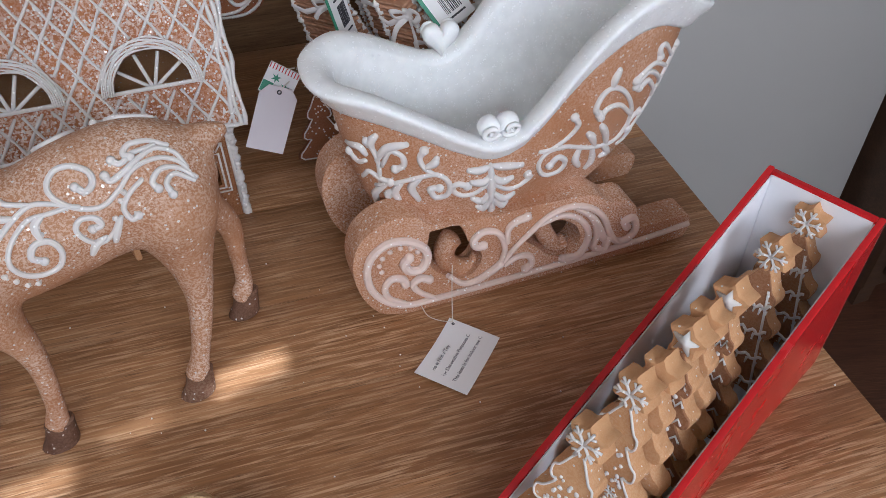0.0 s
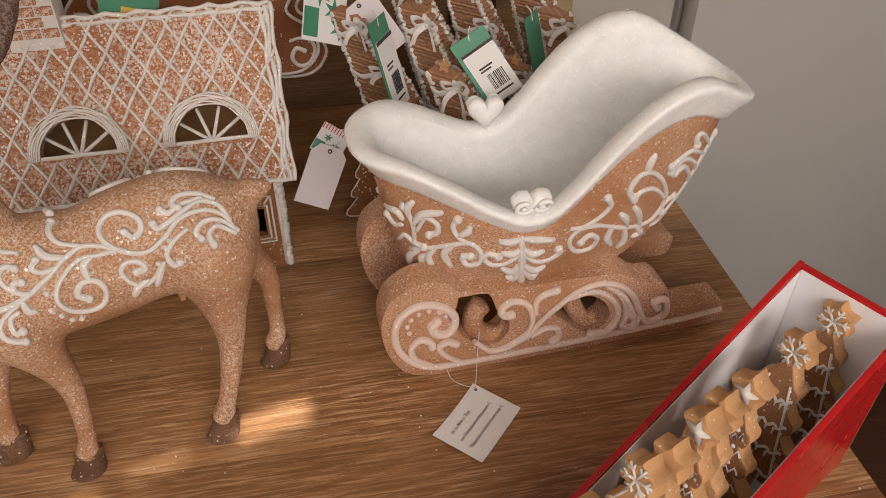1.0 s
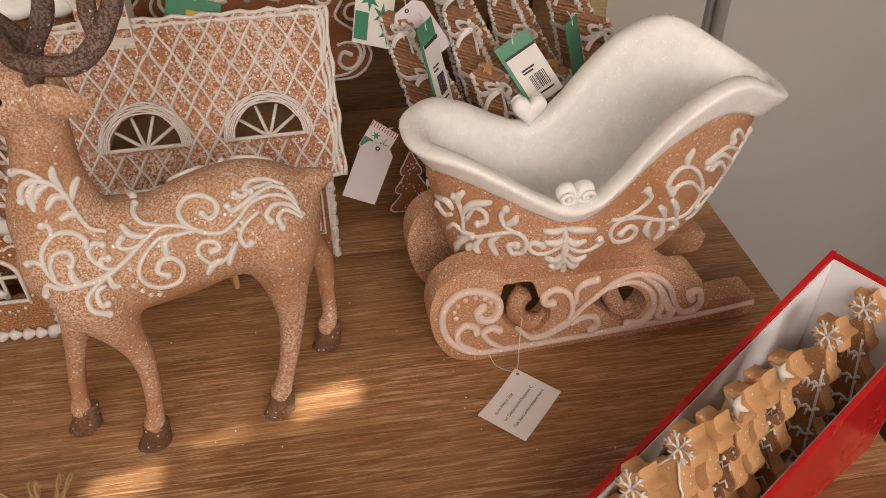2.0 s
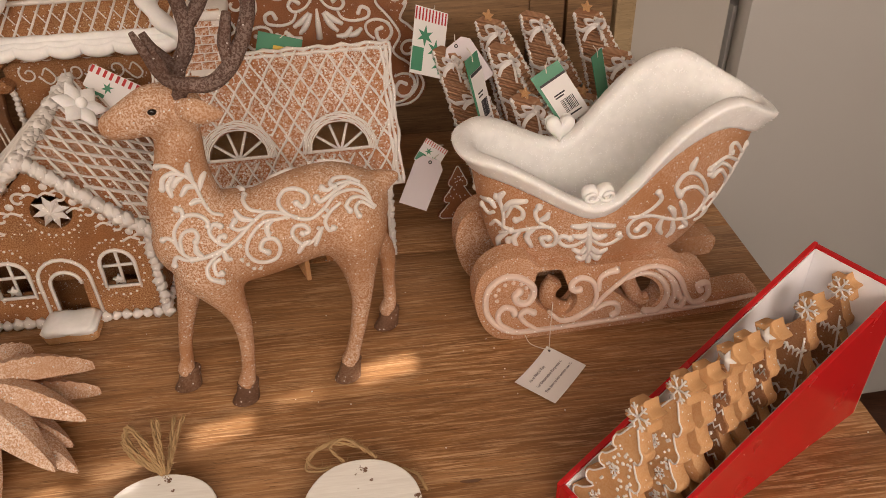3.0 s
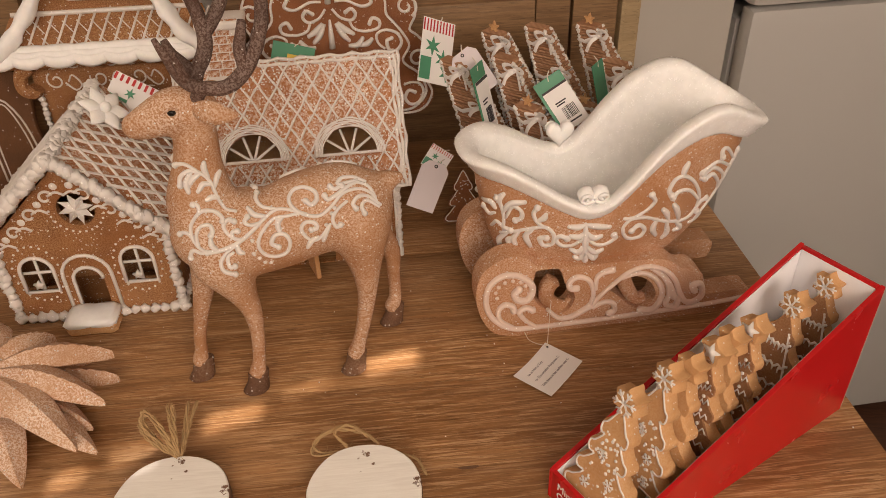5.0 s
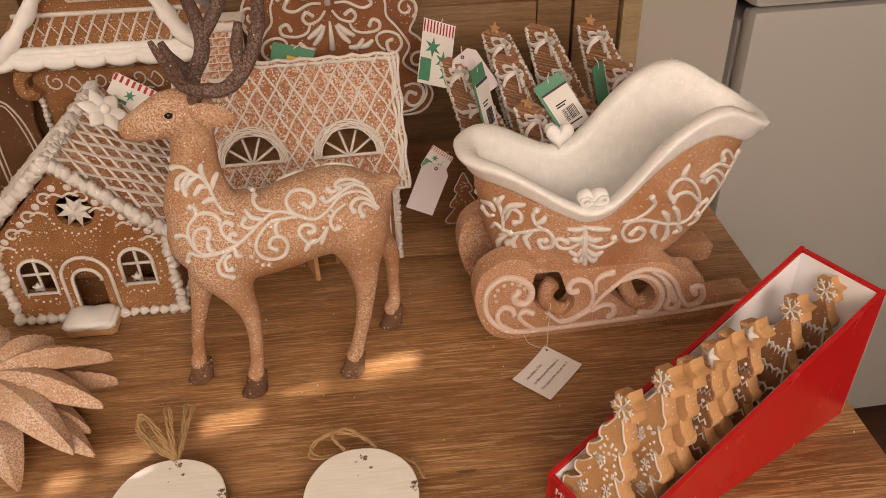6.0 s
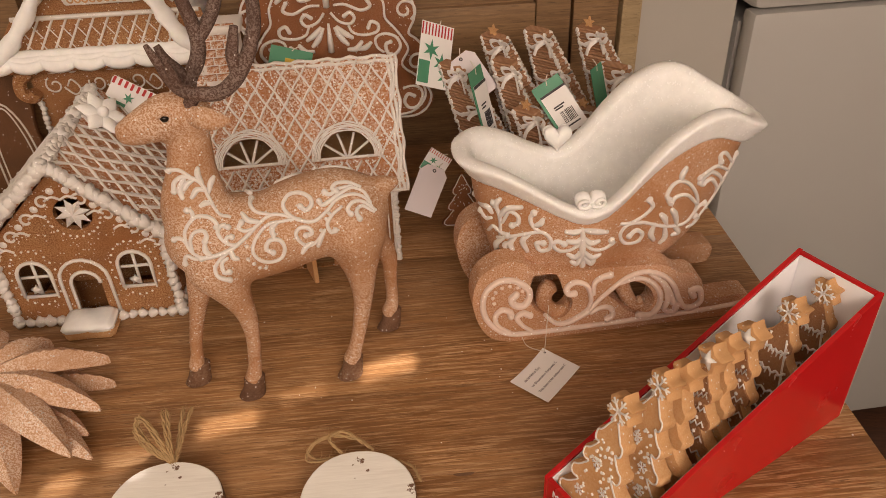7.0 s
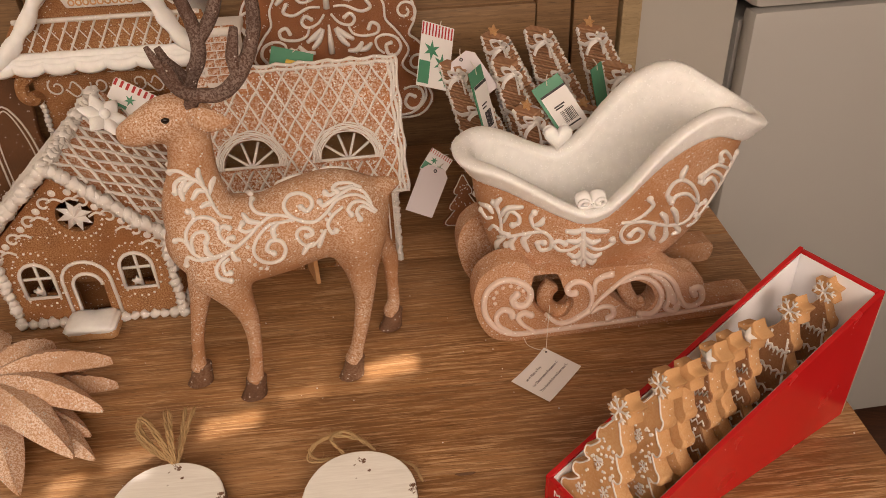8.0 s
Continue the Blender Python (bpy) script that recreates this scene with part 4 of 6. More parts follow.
text_mesh("Mini\nGingerbread", 0.0105, tray, Matrix(((0, 0, -1, -0.0003), (-1, 0, 0, 0.068), (0, 1, 0, 0.0185), (0, 0, 0, 1))), PAPER, spacing=0.95)


def tree_outline(w, h, tiers, lobe=0.3):
    """A cookie-cutter fir tree with rounded boughs, and a trunk."""
    right = [(0.16 * w, 0.0), (0.16 * w, 0.13 * h)]
    for i in range(tiers):
        z0, z1 = 0.13 + 0.72 * i / tiers, 0.13 + 0.72 * (i + 1) / tiers
        wide, thin = 0.5 * (1 - 0.78 * i / tiers), 0.5 * (1 - 0.78 * (i + 1) / tiers) * 0.62
        right += [(wide * w * 0.86, z0 * h), (wide * w * 0.99, (z0 + 0.028) * h), (wide * w * 0.95, (z0 + 0.075) * h), ((thin + wide) * 0.52 * w, (z0 * 0.45 + z1 * 0.55) * h), (thin * w, z1 * h)]
    right.append((0.012 * w, 0.9 * h))
    return right + [(-x, z) for x, z in reversed(right)]


def star_outline(cx, cz, r, inner, points, turn=90):
    return [(cx + (r if i % 2 == 0 else inner) * math.cos(radians(turn) + math.pi * i / points),
             cz + (r if i % 2 == 0 else inner) * math.sin(radians(turn) + math.pi * i / points)) for i in range(2 * points)]


def snowflake(bm, cx, cz, r, y, thick):
    for k in range(6):
        a = math.pi * k / 3 + 0.2
        d = Vector((math.cos(a), 0, math.sin(a)))
        c = Vector((cx, y, cz))
        add_tube(bm, [c, c + d * r], thick, 5)
        for sgn in (-1, 1):
            e = Vector((math.cos(a + sgn * 0.8), 0, math.sin(a + sgn * 0.8)))
            add_tube(bm, [c + d * r * 0.55, c + d * r * 0.55 + e * r * 0.38], thick * 0.8, 5)


def cookie(kind, seed):
    """A gingerbread tree: dough, a flake or star on top, piped icing."""
    rnd = random.Random(seed)
    h, w, t = 0.127, 0.069, 0.0142
    ob = thing("tree_cookie", BOX, {
        "dots": "pale gingerbread tree ornament with piped dots and a snowflake top",
        "zigzag": "gingerbread tree ornament with zigzag icing and a white star top",
        "garland": "gingerbread tree ornament with scalloped icing garlands and a snowflake top",
        "plain": "gingerbread tree ornament turned with its plain back forward"}[kind], "ornament", "cookies in the red box")
    outline = tree_outline(w, h * 0.98, 4)
    bm = bmesh.new()
    add_slab(bm, soft_outline(outline, 3), -t / 2, t / 2, bevel=0.0020)
    part("dough", bm, COOKIE, ob)
    if kind in ("garland", "zigzag"):
        bm = bmesh.new()
        add_slab(bm, soft_outline([(x * 0.97, z * 0.97 + 0.0015) for x, z in outline], 3), -t / 2 - 0.0006, -t / 2 + 0.003, bevel=0.0003)
        part("baked_face", bm, DARK_COOKIE, ob, "dark baked front")
    bm = bmesh.new()
    top = h * 0.93
    add_slab(bm, soft_outline(star_outline(0, top, 0.0130, 0.0086, 5 if kind == "zigzag" else 6), 3), -t / 2 - 0.001, t / 2 + 0.001, bevel=0.0014)
    part("topper", bm, COOKIE, ob)
    y = -t / 2 - (0.0006 if kind in ("garland", "zigzag") else 0.0)
    bm = bmesh.new()
    if kind in ("dots", "garland"):
        snowflake(bm, 0, top, 0.0105, y - 0.0016, 0.0009)
    elif kind == "zigzag":
        add_slab(bm, star_outline(0, top, 0.0085, 0.0036, 5), y - 0.0026, y - 0.0006)
    if bm.faces:
        part("icing_star", bm, WHITE_ICING, ob)
    else:
        bm.free()
    bm = bmesh.new()
    if kind == "dots":
        edge = soft_outline([(x * 0.9, z * 0.96 + 0.003) for x, z in outline if z > 0.014], 3)
        add_tube(bm, [Vector((x, y - 0.0003, z)) for x, z in edge], 0.0008, 5)
        for _ in range(46):
            z = rnd.uniform(0.02, 0.088)
            x = rnd.uniform(-1, 1) * 0.36 * w * (1 - z / 0.118)
            add_dome(bm, (x, y, z), rnd.uniform(0.001, 0.0017), 0.0012)
        for x, z in ((-0.012, 0.032), (0.009, 0.046), (-0.004, 0.066), (0.013, 0.026)):
            snowflake(bm, x, z, 0.0050, y - 0.0007, 0.0006)
    elif kind == "zigzag":
        for i in range(6):
            z = 0.022 + i * 0.0125
            half = 0.44 * w * (1 - z / 0.128)
            pts = [Vector((half * q, y - 0.0003, z + 0.006 * q + (0.0022 if k % 2 else -0.0022))) for k, q in enumerate(np.linspace(-1, 1, 13))]
            add_tube(bm, pts, 0.0009, 5)
            add_dome(bm, (half * 0.5, y, z + 0.008), 0.0017, 0.0014)
    elif kind == "garland":
        for i in range(4):
            z = 0.024 + i * 0.019
            half = 0.46 * w * (1 - z / 0.135)
            pts = [Vector((half * q, y - 0.0003, z + 0.004 * q * q + 0.0016 * math.sin(q * 15))) for q in np.linspace(-1, 1, 21)]
            add_tube(bm, pts, 0.0012, 5)
            for q in np.linspace(-0.9, 0.9, 7):
                add_tube(bm, [Vector((half * q, y - 0.0003, z)), Vector((half * q, y - 0.0003, z - 0.005))], [0.0011, 0.0005], 5)
        for sgn in (-1, 1):
            add_tube(bm, [Vector((sgn * 0.4 * w * (1 - z / 0.13), y - 0.0003, z)) for z in np.linspace(0.02, 0.095, 9)], 0.0009, 5)
    if bm.faces:
        part("icing", bm, WHITE_ICING, ob)
    else:
        bm.free()
    return ob


COOKIES = [("dots", 0.004, 13, 0.0, 2), ("dots", 0.047, 12, 0.002, -4), ("plain", 0.065, 13, -0.004, 3), ("zigzag", 0.098, 12, 0.001, -2), ("plain", 0.116, 12, 0.003, 4),
           ("zigzag", 0.144, 11, 0.0, 1), ("garland", 0.194, 12, 0.001, -3), ("garland", 0.249, 6, -0.001, 2)]
for i, (kind, a, lean, off, turn) in enumerate(COOKIES):
    ob = cookie(kind, i)
    ob.matrix_world = BOX @ pose(a + 0.008, WIDE / 2 + off * 0.4, 0.0034, 0, 0, 0) @ pose(0, 0, 0, 0, lean, 0) @ pose(0, 0, 0, 0, 0, -90 + turn * 0.5)


# ---------------------------------------------------------------- gingerbread houses
def arch(cx, z0, half, spring, n=9):
    """An upright opening with a round head."""
    return [(cx - half, z0), (cx + half, z0)] + [(cx + half * math.cos(math.pi * i / n), spring + half * math.sin(math.pi * i / n)) for i in range(n + 1)]


def disc(cx, cz, r, n=18):
    return [(cx + r * math.cos(2 * math.pi * i / n), cz + r * math.sin(2 * math.pi * i / n)) for i in range(n)]


def line_on(bm, pts, r, y=0.0, sides=6, closed=False, smooth=True, mat=0):
    p = [(x, y, z) for x, z in pts]
    if closed:
        p.append(p[0])
    path = spline(p, 3) if smooth else [Vector(q) for q in p]
    add_tube(bm, path, r, sides, mat=mat)


def clumps(bm, a, b, r, gap, rnd, wild=0.3):
    """A piped row of icing from a to b: fluted drops from a star nozzle, each laid over the last."""
    a, b = Vector(a), Vector(b)
    way = (b - a).normalized()
    side = way.orthogonal().normalized()
    top = way.cross(side)
    n = max(2, int((b - a).length / gap))
    for i in range(n + 1):
        c = a.lerp(b, i / n) + Vector([rnd.uniform(-1, 1) * r * wild * 0.7 for _ in range(3)])
        q, turn = r * rnd.uniform(0.85, 1.15), rnd.uniform(0, 6.28)
        tilt = (way + Vector([rnd.uniform(-1, 1) * wild for _ in range(3)])).normalized()
        rings = []
        for s, w in ((-1.0, 0.35), (-0.55, 0.92), (0.0, 1.06), (0.6, 0.72), (1.15, 0.28)):
            rings.append([bm.verts.new(c + tilt * (s * q) + (side * math.cos(g) + top * math.sin(g)) * q * w * (1.12 if k % 2 else 0.8))
                          for k, g in enumerate(turn + s * 0.5 + math.pi * k / 6 for k in range(12))])
        for p, o in zip(rings, rings[1:]):
            for k in range(12):
                bm.faces.new((p[k], p[(k + 1) % 12], o[(k + 1) % 12], o[k]))
        bm.faces.new(rings[0][::-1]), bm.faces.new(rings[-1])


# the small cottage with the star window
COTTAGE = pose(-0.557, 0.532, 0, 0, 0, 14)
cottage = thing("gingerbread_cottage", COTTAGE, "small gingerbread cottage with piped white icing and a snowy lattice roof", "gingerbread house", "gingerbread houses")
CW, CE, CA, CD = 0.176, 0.103, 0.183, 0.165
rnd = random.Random(4)
DOOR_X, WIN_L, WIN_R = 0.0840, 0.0360, 0.1375
door_hole, win_l, win_r = arch(DOOR_X, 0.004, 0.0150, 0.049), arch(WIN_L, 0.038, 0.0165, 0.064), arch(WIN_R, 0.041, 0.0165, 0.068)
front = part("front_wall", plate([(0.004, 0.0), (CW - 0.004, 0.0), (CW - 0.004, CE), (CW / 2, CA), (0.004, CE)],
                                 [door_hole, win_l, win_r, disc(0.0945, 0.133, 0.0185)], 0.0, 0.008), HOUSE_GINGER, cottage)
part("back_wall", plate([(0.004, 0.0), (CW - 0.004, 0.0), (CW - 0.004, CE), (CW / 2, CA), (0.004, CE)], [], CD - 0.008, CD), HOUSE_GINGER, cottage, smooth=False)
for x0 in (0.004, CW - 0.012):
    part("side_wall", box(x0, x0 + 0.008, 0.0085, CD - 0.0085, 0.0, CE), HOUSE_GINGER, cottage, smooth=False)
part("floor_plate", box(0.013, CW - 0.013, 0.009, CD - 0.009, 0.0, 0.003), HOUSE_GINGER, cottage, smooth=False)
part("partition", box(0.014, CW - 0.014, 0.07, 0.076, 0.0035, 0.1), HOUSE_GINGER, cottage, smooth=False)
slope = math.atan2(CA - CE, CW / 2)
run = math.hypot(CA - CE, CW / 2) + 0.026
for sgn in (-1, 1):
    ridge = pose(CW / 2, 0, CA + 0.008) @ Matrix.Diagonal((sgn, 1, 1, 1)) @ pose(0, 0, 0, 0, math.degrees(slope), 0)
    bm = box(0.0, run, -0.014, CD + 0.008, -0.004, 0.004, bevel=0.002)
    bmesh.ops.transform(bm, matrix=ridge, verts=bm.verts[:])
    slab = part("roof_slope", bm, ROOF_GINGER, cottage)
    bm = bmesh.new()
    for k in range(13):
        for tilt in (-1, 1):
            y = -0.05 + 0.02 * k
            p = []
            for i in range(9):
                s = run * i / 8
                yy = y + tilt * (s - run / 2) * 0.75 + rnd.uniform(-1, 1) * 0.0025
                if -0.012 < yy < CD + 0.006:
                    p.append(ridge @ Vector((s, yy, 0.0045 + rnd.uniform(0, 0.001))))
            if len(p) > 2:
                add_tube(bm, p, [rnd.uniform(0.0011, 0.0021) for _ in p], 6)
    for k in range(150):
        c = ridge @ Vector((rnd.uniform(0.0, run), rnd.uniform(-0.012, CD), 0.004))
        add_ball(bm, c, rnd.uniform(0.0008, 0.0018), 5)
    tagged(part("icing_lattice", bm, WHITE_ICING, slab), kind="stuff")
    bm = bmesh.new()
    clumps(bm, ridge @ Vector((0, -0.0145, 0.003)), ridge @ Vector((run, -0.0145, 0.003)), 0.0066, 0.0062, rnd)
    tagged(part("icing_edge", bm, WHITE_ICING, slab), kind="stuff")
    bm = bmesh.new()
    clumps(bm, ridge @ Vector((run, -0.012, 0.001)), ridge @ Vector((run, CD, 0.001)), 0.0058, 0.008, rnd)
    tagged(part("icing_edge", bm, WHITE_ICING, slab), kind="stuff")
bm = bmesh.new()
clumps(bm, (CW / 2, -0.012, CA + 0.011), (CW / 2, CD, CA + 0.011), 0.0070, 0.0052, rnd, 0.3)
tagged(part("ridge_icing", bm, WHITE_ICING, cottage, "thick row of piped snow"), kind="stuff")
bm = bmesh.new()
for a, b in (((0.004, -0.003, 0.0055), (0.058, -0.003, 0.0055)), ((0.111, -0.003, 0.0055), (CW - 0.002, -0.003, 0.0055))):
    clumps(bm, a, b, 0.0056, 0.0098, rnd, 0.12)
for x in (0.003, CW - 0.003):
    clumps(bm, (x, -0.001, 0.01), (x, -0.001, CE), 0.0056, 0.0078, rnd)
    clumps(bm, (x, 0.0, 0.0055), (x, CD, 0.0055), 0.0055, 0.0095, rnd, 0.15)
tagged(part("border_icing", bm, WHITE_ICING, cottage, "piped shell border"), kind="stuff")
for cx, z0, half, spring in ((WIN_L, 0.038, 0.0165, 0.064), (WIN_R, 0.041, 0.0165, 0.068)):
    bm = bmesh.new()
    line_on(bm, arch(cx, z0, half, spring), 0.0021, -0.0008, closed=True, smooth=False)
    line_on(bm, [(cx, z0), (cx, spring + half)], 0.0017, 0.003, smooth=False)
    line_on(bm, [(cx - half, spring - 0.004), (cx + half, spring - 0.004)], 0.0017, 0.003, smooth=False)
    add_slab(bm, star_outline(cx - 0.004, z0 + 0.0065, 0.0058, 0.003, 5), 0.0, 0.004)
    part("window_icing", bm, WHITE_ICING, front)
bm = bmesh.new()
line_on(bm, arch(DOOR_X, 0.004, 0.0150, 0.049)[2:] + [(DOOR_X - 0.0150, 0.004)], 0.002, -0.0008, smooth=False)
line_on(bm, [(DOOR_X + 0.0255, 0.006)] + arch(DOOR_X, 0.004, 0.0245, 0.0545)[2:] + [(DOOR_X - 0.0245, 0.006)], 0.002, -0.0008, smooth=False)
part("door_icing", bm, WHITE_ICING, front)
for k in range(8):
    bm = bmesh.new()
    a = 2 * math.pi * k / 8 + 0.2
    c = Vector((0.0945, 0.0, 0.133))
    d = Vector((math.cos(a), 0, math.sin(a)))
    side = Vector((-d.z, 0, d.x))
    tip, l, r = c + d * 0.0182, c + d * 0.008 + side * 0.0042, c + d * 0.008 - side * 0.0042
    vs = [bm.verts.new(q) for q in (c + Vector((0, 0.003, 0)), l + Vector((0, 0.002, 0)), tip, r + Vector((0, 0.002, 0)), c + d * 0.008 + Vector((0, -0.0035, 0)), c + Vector((0, -0.003, 0)))]
    for f in ((0, 1, 2), (0, 2, 3), (1, 4, 2), (2, 4, 3), (1, 5, 4), (4, 5, 3), (0, 5, 1), (0, 3, 5)):
        bm.faces.new([vs[q] for q in f])
    part("star_ray", bm, WHITE_ICING, front, smooth=False)
bm = bmesh.new()
for cx, cz, half, h in ((WIN_L, 0.060, 0.0245, 0.034), (WIN_R, 0.063, 0.0245, 0.034)):
    for k in range(22):
        a = 2 * math.pi * k / 22
        add_dome(bm, (cx + half * math.cos(a) * (1 if abs(math.cos(a)) < 0.8 else 0.96), 0, cz + h * math.sin(a)), 0.0014, 0.0013, 6)
for k in range(14):
    a = math.pi * k / 13
    add_dome(bm, (0.0945 + 0.026 * math.cos(a + math.pi), 0, 0.133 + 0.026 * math.sin(a + math.pi)), 0.0014, 0.0013, 6)
for _ in range(150):
    x = rnd.uniform(0.012, CW - 0.012)
    z = rnd.uniform(0.015, CE + 0.02)
    if all(abs(x - c) > 0.028 for c in (WIN_L, DOOR_X, WIN_R)) or z > 0.097:
        if (x - 0.0945) ** 2 + (z - 0.133) ** 2 > 0.0007:
            add_dome(bm, (x, 0, z), rnd.uniform(0.0004, 0.0009), 0.0007, 5)
tagged(part("icing_dots", bm, WHITE_ICING, front), kind="stuff")
for sgn in (-1, 1):
    d = Vector((sgn * CW / 2, 0, CE - CA)).normalized()
    for i, s in enumerate((0.010, 0.024, 0.038, 0.052, 0.066, 0.080, 0.094, 0.106)):
        c = Vector((CW / 2, -0.0006, CA - 0.016)) + d * s
        bm = bmesh.new()
        if i % 2:
            line_on(bm, spiral(c.x, c.z - 0.002, 0.0078, 0.003, 160 if sgn > 0 else 20, -0.85 * sgn, 9), 0.0014, -0.0006)
        else:
            add_dome(bm, (c.x, 0, c.z), 0.0040, 0.0016, 9)
            line_on(bm, [(c.x - 0.008, c.z - 0.010), (c.x, c.z - 0.006), (c.x + 0.008, c.z - 0.010)], 0.0013, -0.0006)
        part("gable_scroll", bm, WHITE_ICING, front)
bm = bmesh.new()
add_slab(bm, soft_outline([(x - 0.0075, z) for x, z in [(0.067, 0.0), (0.112, 0.0), (0.115, 0.006), (0.112, 0.011), (0.068, 0.011), (0.065, 0.006)]], 2), -0.033, -0.002, bevel=0.002)
step = part("door_step", bm, COOKIE, cottage)
bm = bmesh.new()
add_slab(bm, [(x + 0.0012 * math.sin(i * 1.7), z) for i, (x, z) in enumerate(soft_outline([(x - 0.0075, z) for x, z in [(0.065, 0.0105), (0.090, 0.0090), (0.114, 0.0105), (0.116, 0.014), (0.110, 0.0185), (0.090, 0.0195), (0.070, 0.0182), (0.064, 0.0145)]], 4))], -0.036, -0.0005, bevel=0.0045)
part("snow_cap", bm, SNOW, step)
bm = bmesh.new()
for k in range(6):
    a = 2 * math.pi * k / 6 + 0.4
    d = Vector((math.cos(a), math.sin(a), 0.42)) * 0.027
    path = [d * q + Vector((0, 0, -0.006 * q * q)) for q in (0.0, 0.25, 0.5, 0.75, 1.0)]
    add_tube(bm, path, [0.006, 0.0098, 0.0094, 0.0058, 0.0008], 8, flat=0.42, up=Vector((0, 0, 1)))
add_ball(bm, (0, 0, 0.008), 0.006, 8)
bmesh.ops.transform(bm, matrix=pose(CW / 2 + 0.022, 0.108, CA + 0.004, 20, 40, 0), verts=bm.verts[:])
part("sugar_flower", bm, SNOW, cottage, "white sugar flower on the roof")

# the house with the lattice roof and two dormers
LATTICE = pose(-0.172, 0.693, 0, 0, 0, 15.5)
lattice_house = thing("lattice_house", LATTICE, "gingerbread house with a glittery lattice-iced roof and two round dormers", "gingerbread house", "gingerbread houses")
HL, HR, EAVE, RIDGE, DEEP = -0.212, 0.0, 0.108, 0.220, 0.145
part("front_wall", plate([(HL, 0), (HR, 0), (HR, EAVE), (HL, EAVE)], [[(-0.112, 0.001), (-0.076, 0.001), (-0.076, 0.052), (-0.112, 0.052)], [(-0.028, 0.036), (-0.016, 0.036), (-0.016, 0.066), (-0.028, 0.066)]], 0.0, 0.007), HOUSE_GINGER, lattice_house, smooth=False)
part("back_wall", box(HL, HR, DEEP - 0.007, DEEP, 0, EAVE), HOUSE_GINGER, lattice_house, smooth=False)
for x0, x1 in ((HL, HL + 0.007), (HR - 0.007, HR)):
    bm = bmesh.new()
    prof = [(0.0072, 0), (DEEP - 0.0072, 0), (DEEP - 0.0072, EAVE), (DEEP / 2, RIDGE - 0.008), (0.0072, EAVE)]
    add_slab(bm, [(-y, z) for y, z in prof], x0, x1, m=Matrix(((0, 1, 0, 0), (-1, 0, 0, 0), (0, 0, 1, 0), (0, 0, 0, 1))))
    part("gable_wall", bm, HOUSE_GINGER, lattice_house, smooth=False)
bm = bmesh.new()
add_slab(bm, [(0, 0.001), (0.032, 0.001), (0.032, 0.05), (0, 0.05)], 0, 0.005, bevel=0.001, m=pose(-0.108, -0.002, 0, 0, 0, -72))
part("door_leaf", bm, COOKIE, lattice_house)
bm = bmesh.new()
for pts in ([(-0.031, 0.033), (-0.013, 0.033), (-0.013, 0.069), (-0.031, 0.069)], [(-0.035, 0.029), (-0.009, 0.029), (-0.009, 0.079), (-0.035, 0.079)]):
    line_on(bm, pts, 0.0011, -0.0005, closed=True, smooth=False)
for i in range(4):
    line_on(bm, [(-0.033 + i * 0.006, 0.071), (-0.028 + i * 0.006, 0.078)], 0.0008, -0.0005, smooth=False)
line_on(bm, [(-0.003, 0.002), (-0.003, EAVE)], 0.0018, -0.0005, smooth=False)
part("wall_icing", bm, WHITE_ICING, lattice_house)
rnd = random.Random(8)
bm = bmesh.new()
clumps(bm, (HR, 0.0, 0.003), (HR, 0.0, EAVE), 0.0034, 0.004, rnd, 0.35)
clumps(bm, (HR, 0.0, 0.004), (HR, DEEP, 0.004), 0.003, 0.006, rnd, 0.35)
tagged(part("corner_icing", bm, WHITE_ICING, lattice_house), kind="stuff")
# roof: x along the eave, z up the slope
ROOF_RUN = math.hypot(0.08, 0.124)
ROOF_TILT = math.degrees(math.atan2(0.08, 0.124))
R0, R1 = -0.226, 0.014
on_slope = pose(0, -0.010, 0.098, -ROOF_TILT, 0, 0)
DORMERS = [(-0.150, 0.040), (-0.047, 0.040)]


def half_disc(cx, z0, r, n=12):
    return [(cx + r * math.cos(math.pi * i / n), z0 + r * math.sin(math.pi * i / n)) for i in range(n + 1)]


bm = plate([(R0, 0), (R1, 0), (R1, ROOF_RUN), (R0, ROOF_RUN)], [half_disc(c, z + 0.001, 0.030) for c, z in DORMERS], 0.0, 0.006)
bmesh.ops.transform(bm, matrix=on_slope, verts=bm.verts[:])
roof = part("roof_slope", bm, ROOF_GINGER, lattice_house, "sugar-crusted lattice roof", smooth=False)
bm = box(R0, R1, -0.006, 0.0, 0, ROOF_RUN)
bmesh.ops.transform(bm, matrix=pose(0, 2 * 0.07 + 0.010, 0.098, ROOF_TILT, 0, 0), verts=bm.verts[:])
part("roof_slope", bm, ROOF_GINGER, lattice_house, smooth=False)


def clear(x, z):
    return all((x - c) ** 2 + (z - q) ** 2 > 0.0345 ** 2 or z < q for c, q in DORMERS)


for sgn in (-1, 1):
    for k in range(-6, 22):
        x_at = R0 + k * 0.0195
        pts = []
        runs = []
        for i in range(25):
            z = ROOF_RUN * i / 24
            x = x_at + sgn * (z - ROOF_RUN / 2) * 0.62 + 0.0006 * math.sin(i * 1.3 + k * 2.1) + 0.002 * math.sin(k * 5.3)
            if R0 < x < R1 and clear(x, z):
                pts.append(on_slope @ Vector((x, -0.0012 - 0.0004 * math.sin(i + k), z)))
            elif pts:
                runs.append(pts)
                pts = []
        for q in (*runs, pts):
            if len(q) > 2:
                bm = bmesh.new()
                add_tube(bm, q, [0.00125 + 0.0004 * math.sin(3 * i + k) for i in range(len(q))], 6)
                part("icing_line", bm, WHITE_ICING, roof)
bm = bmesh.new()
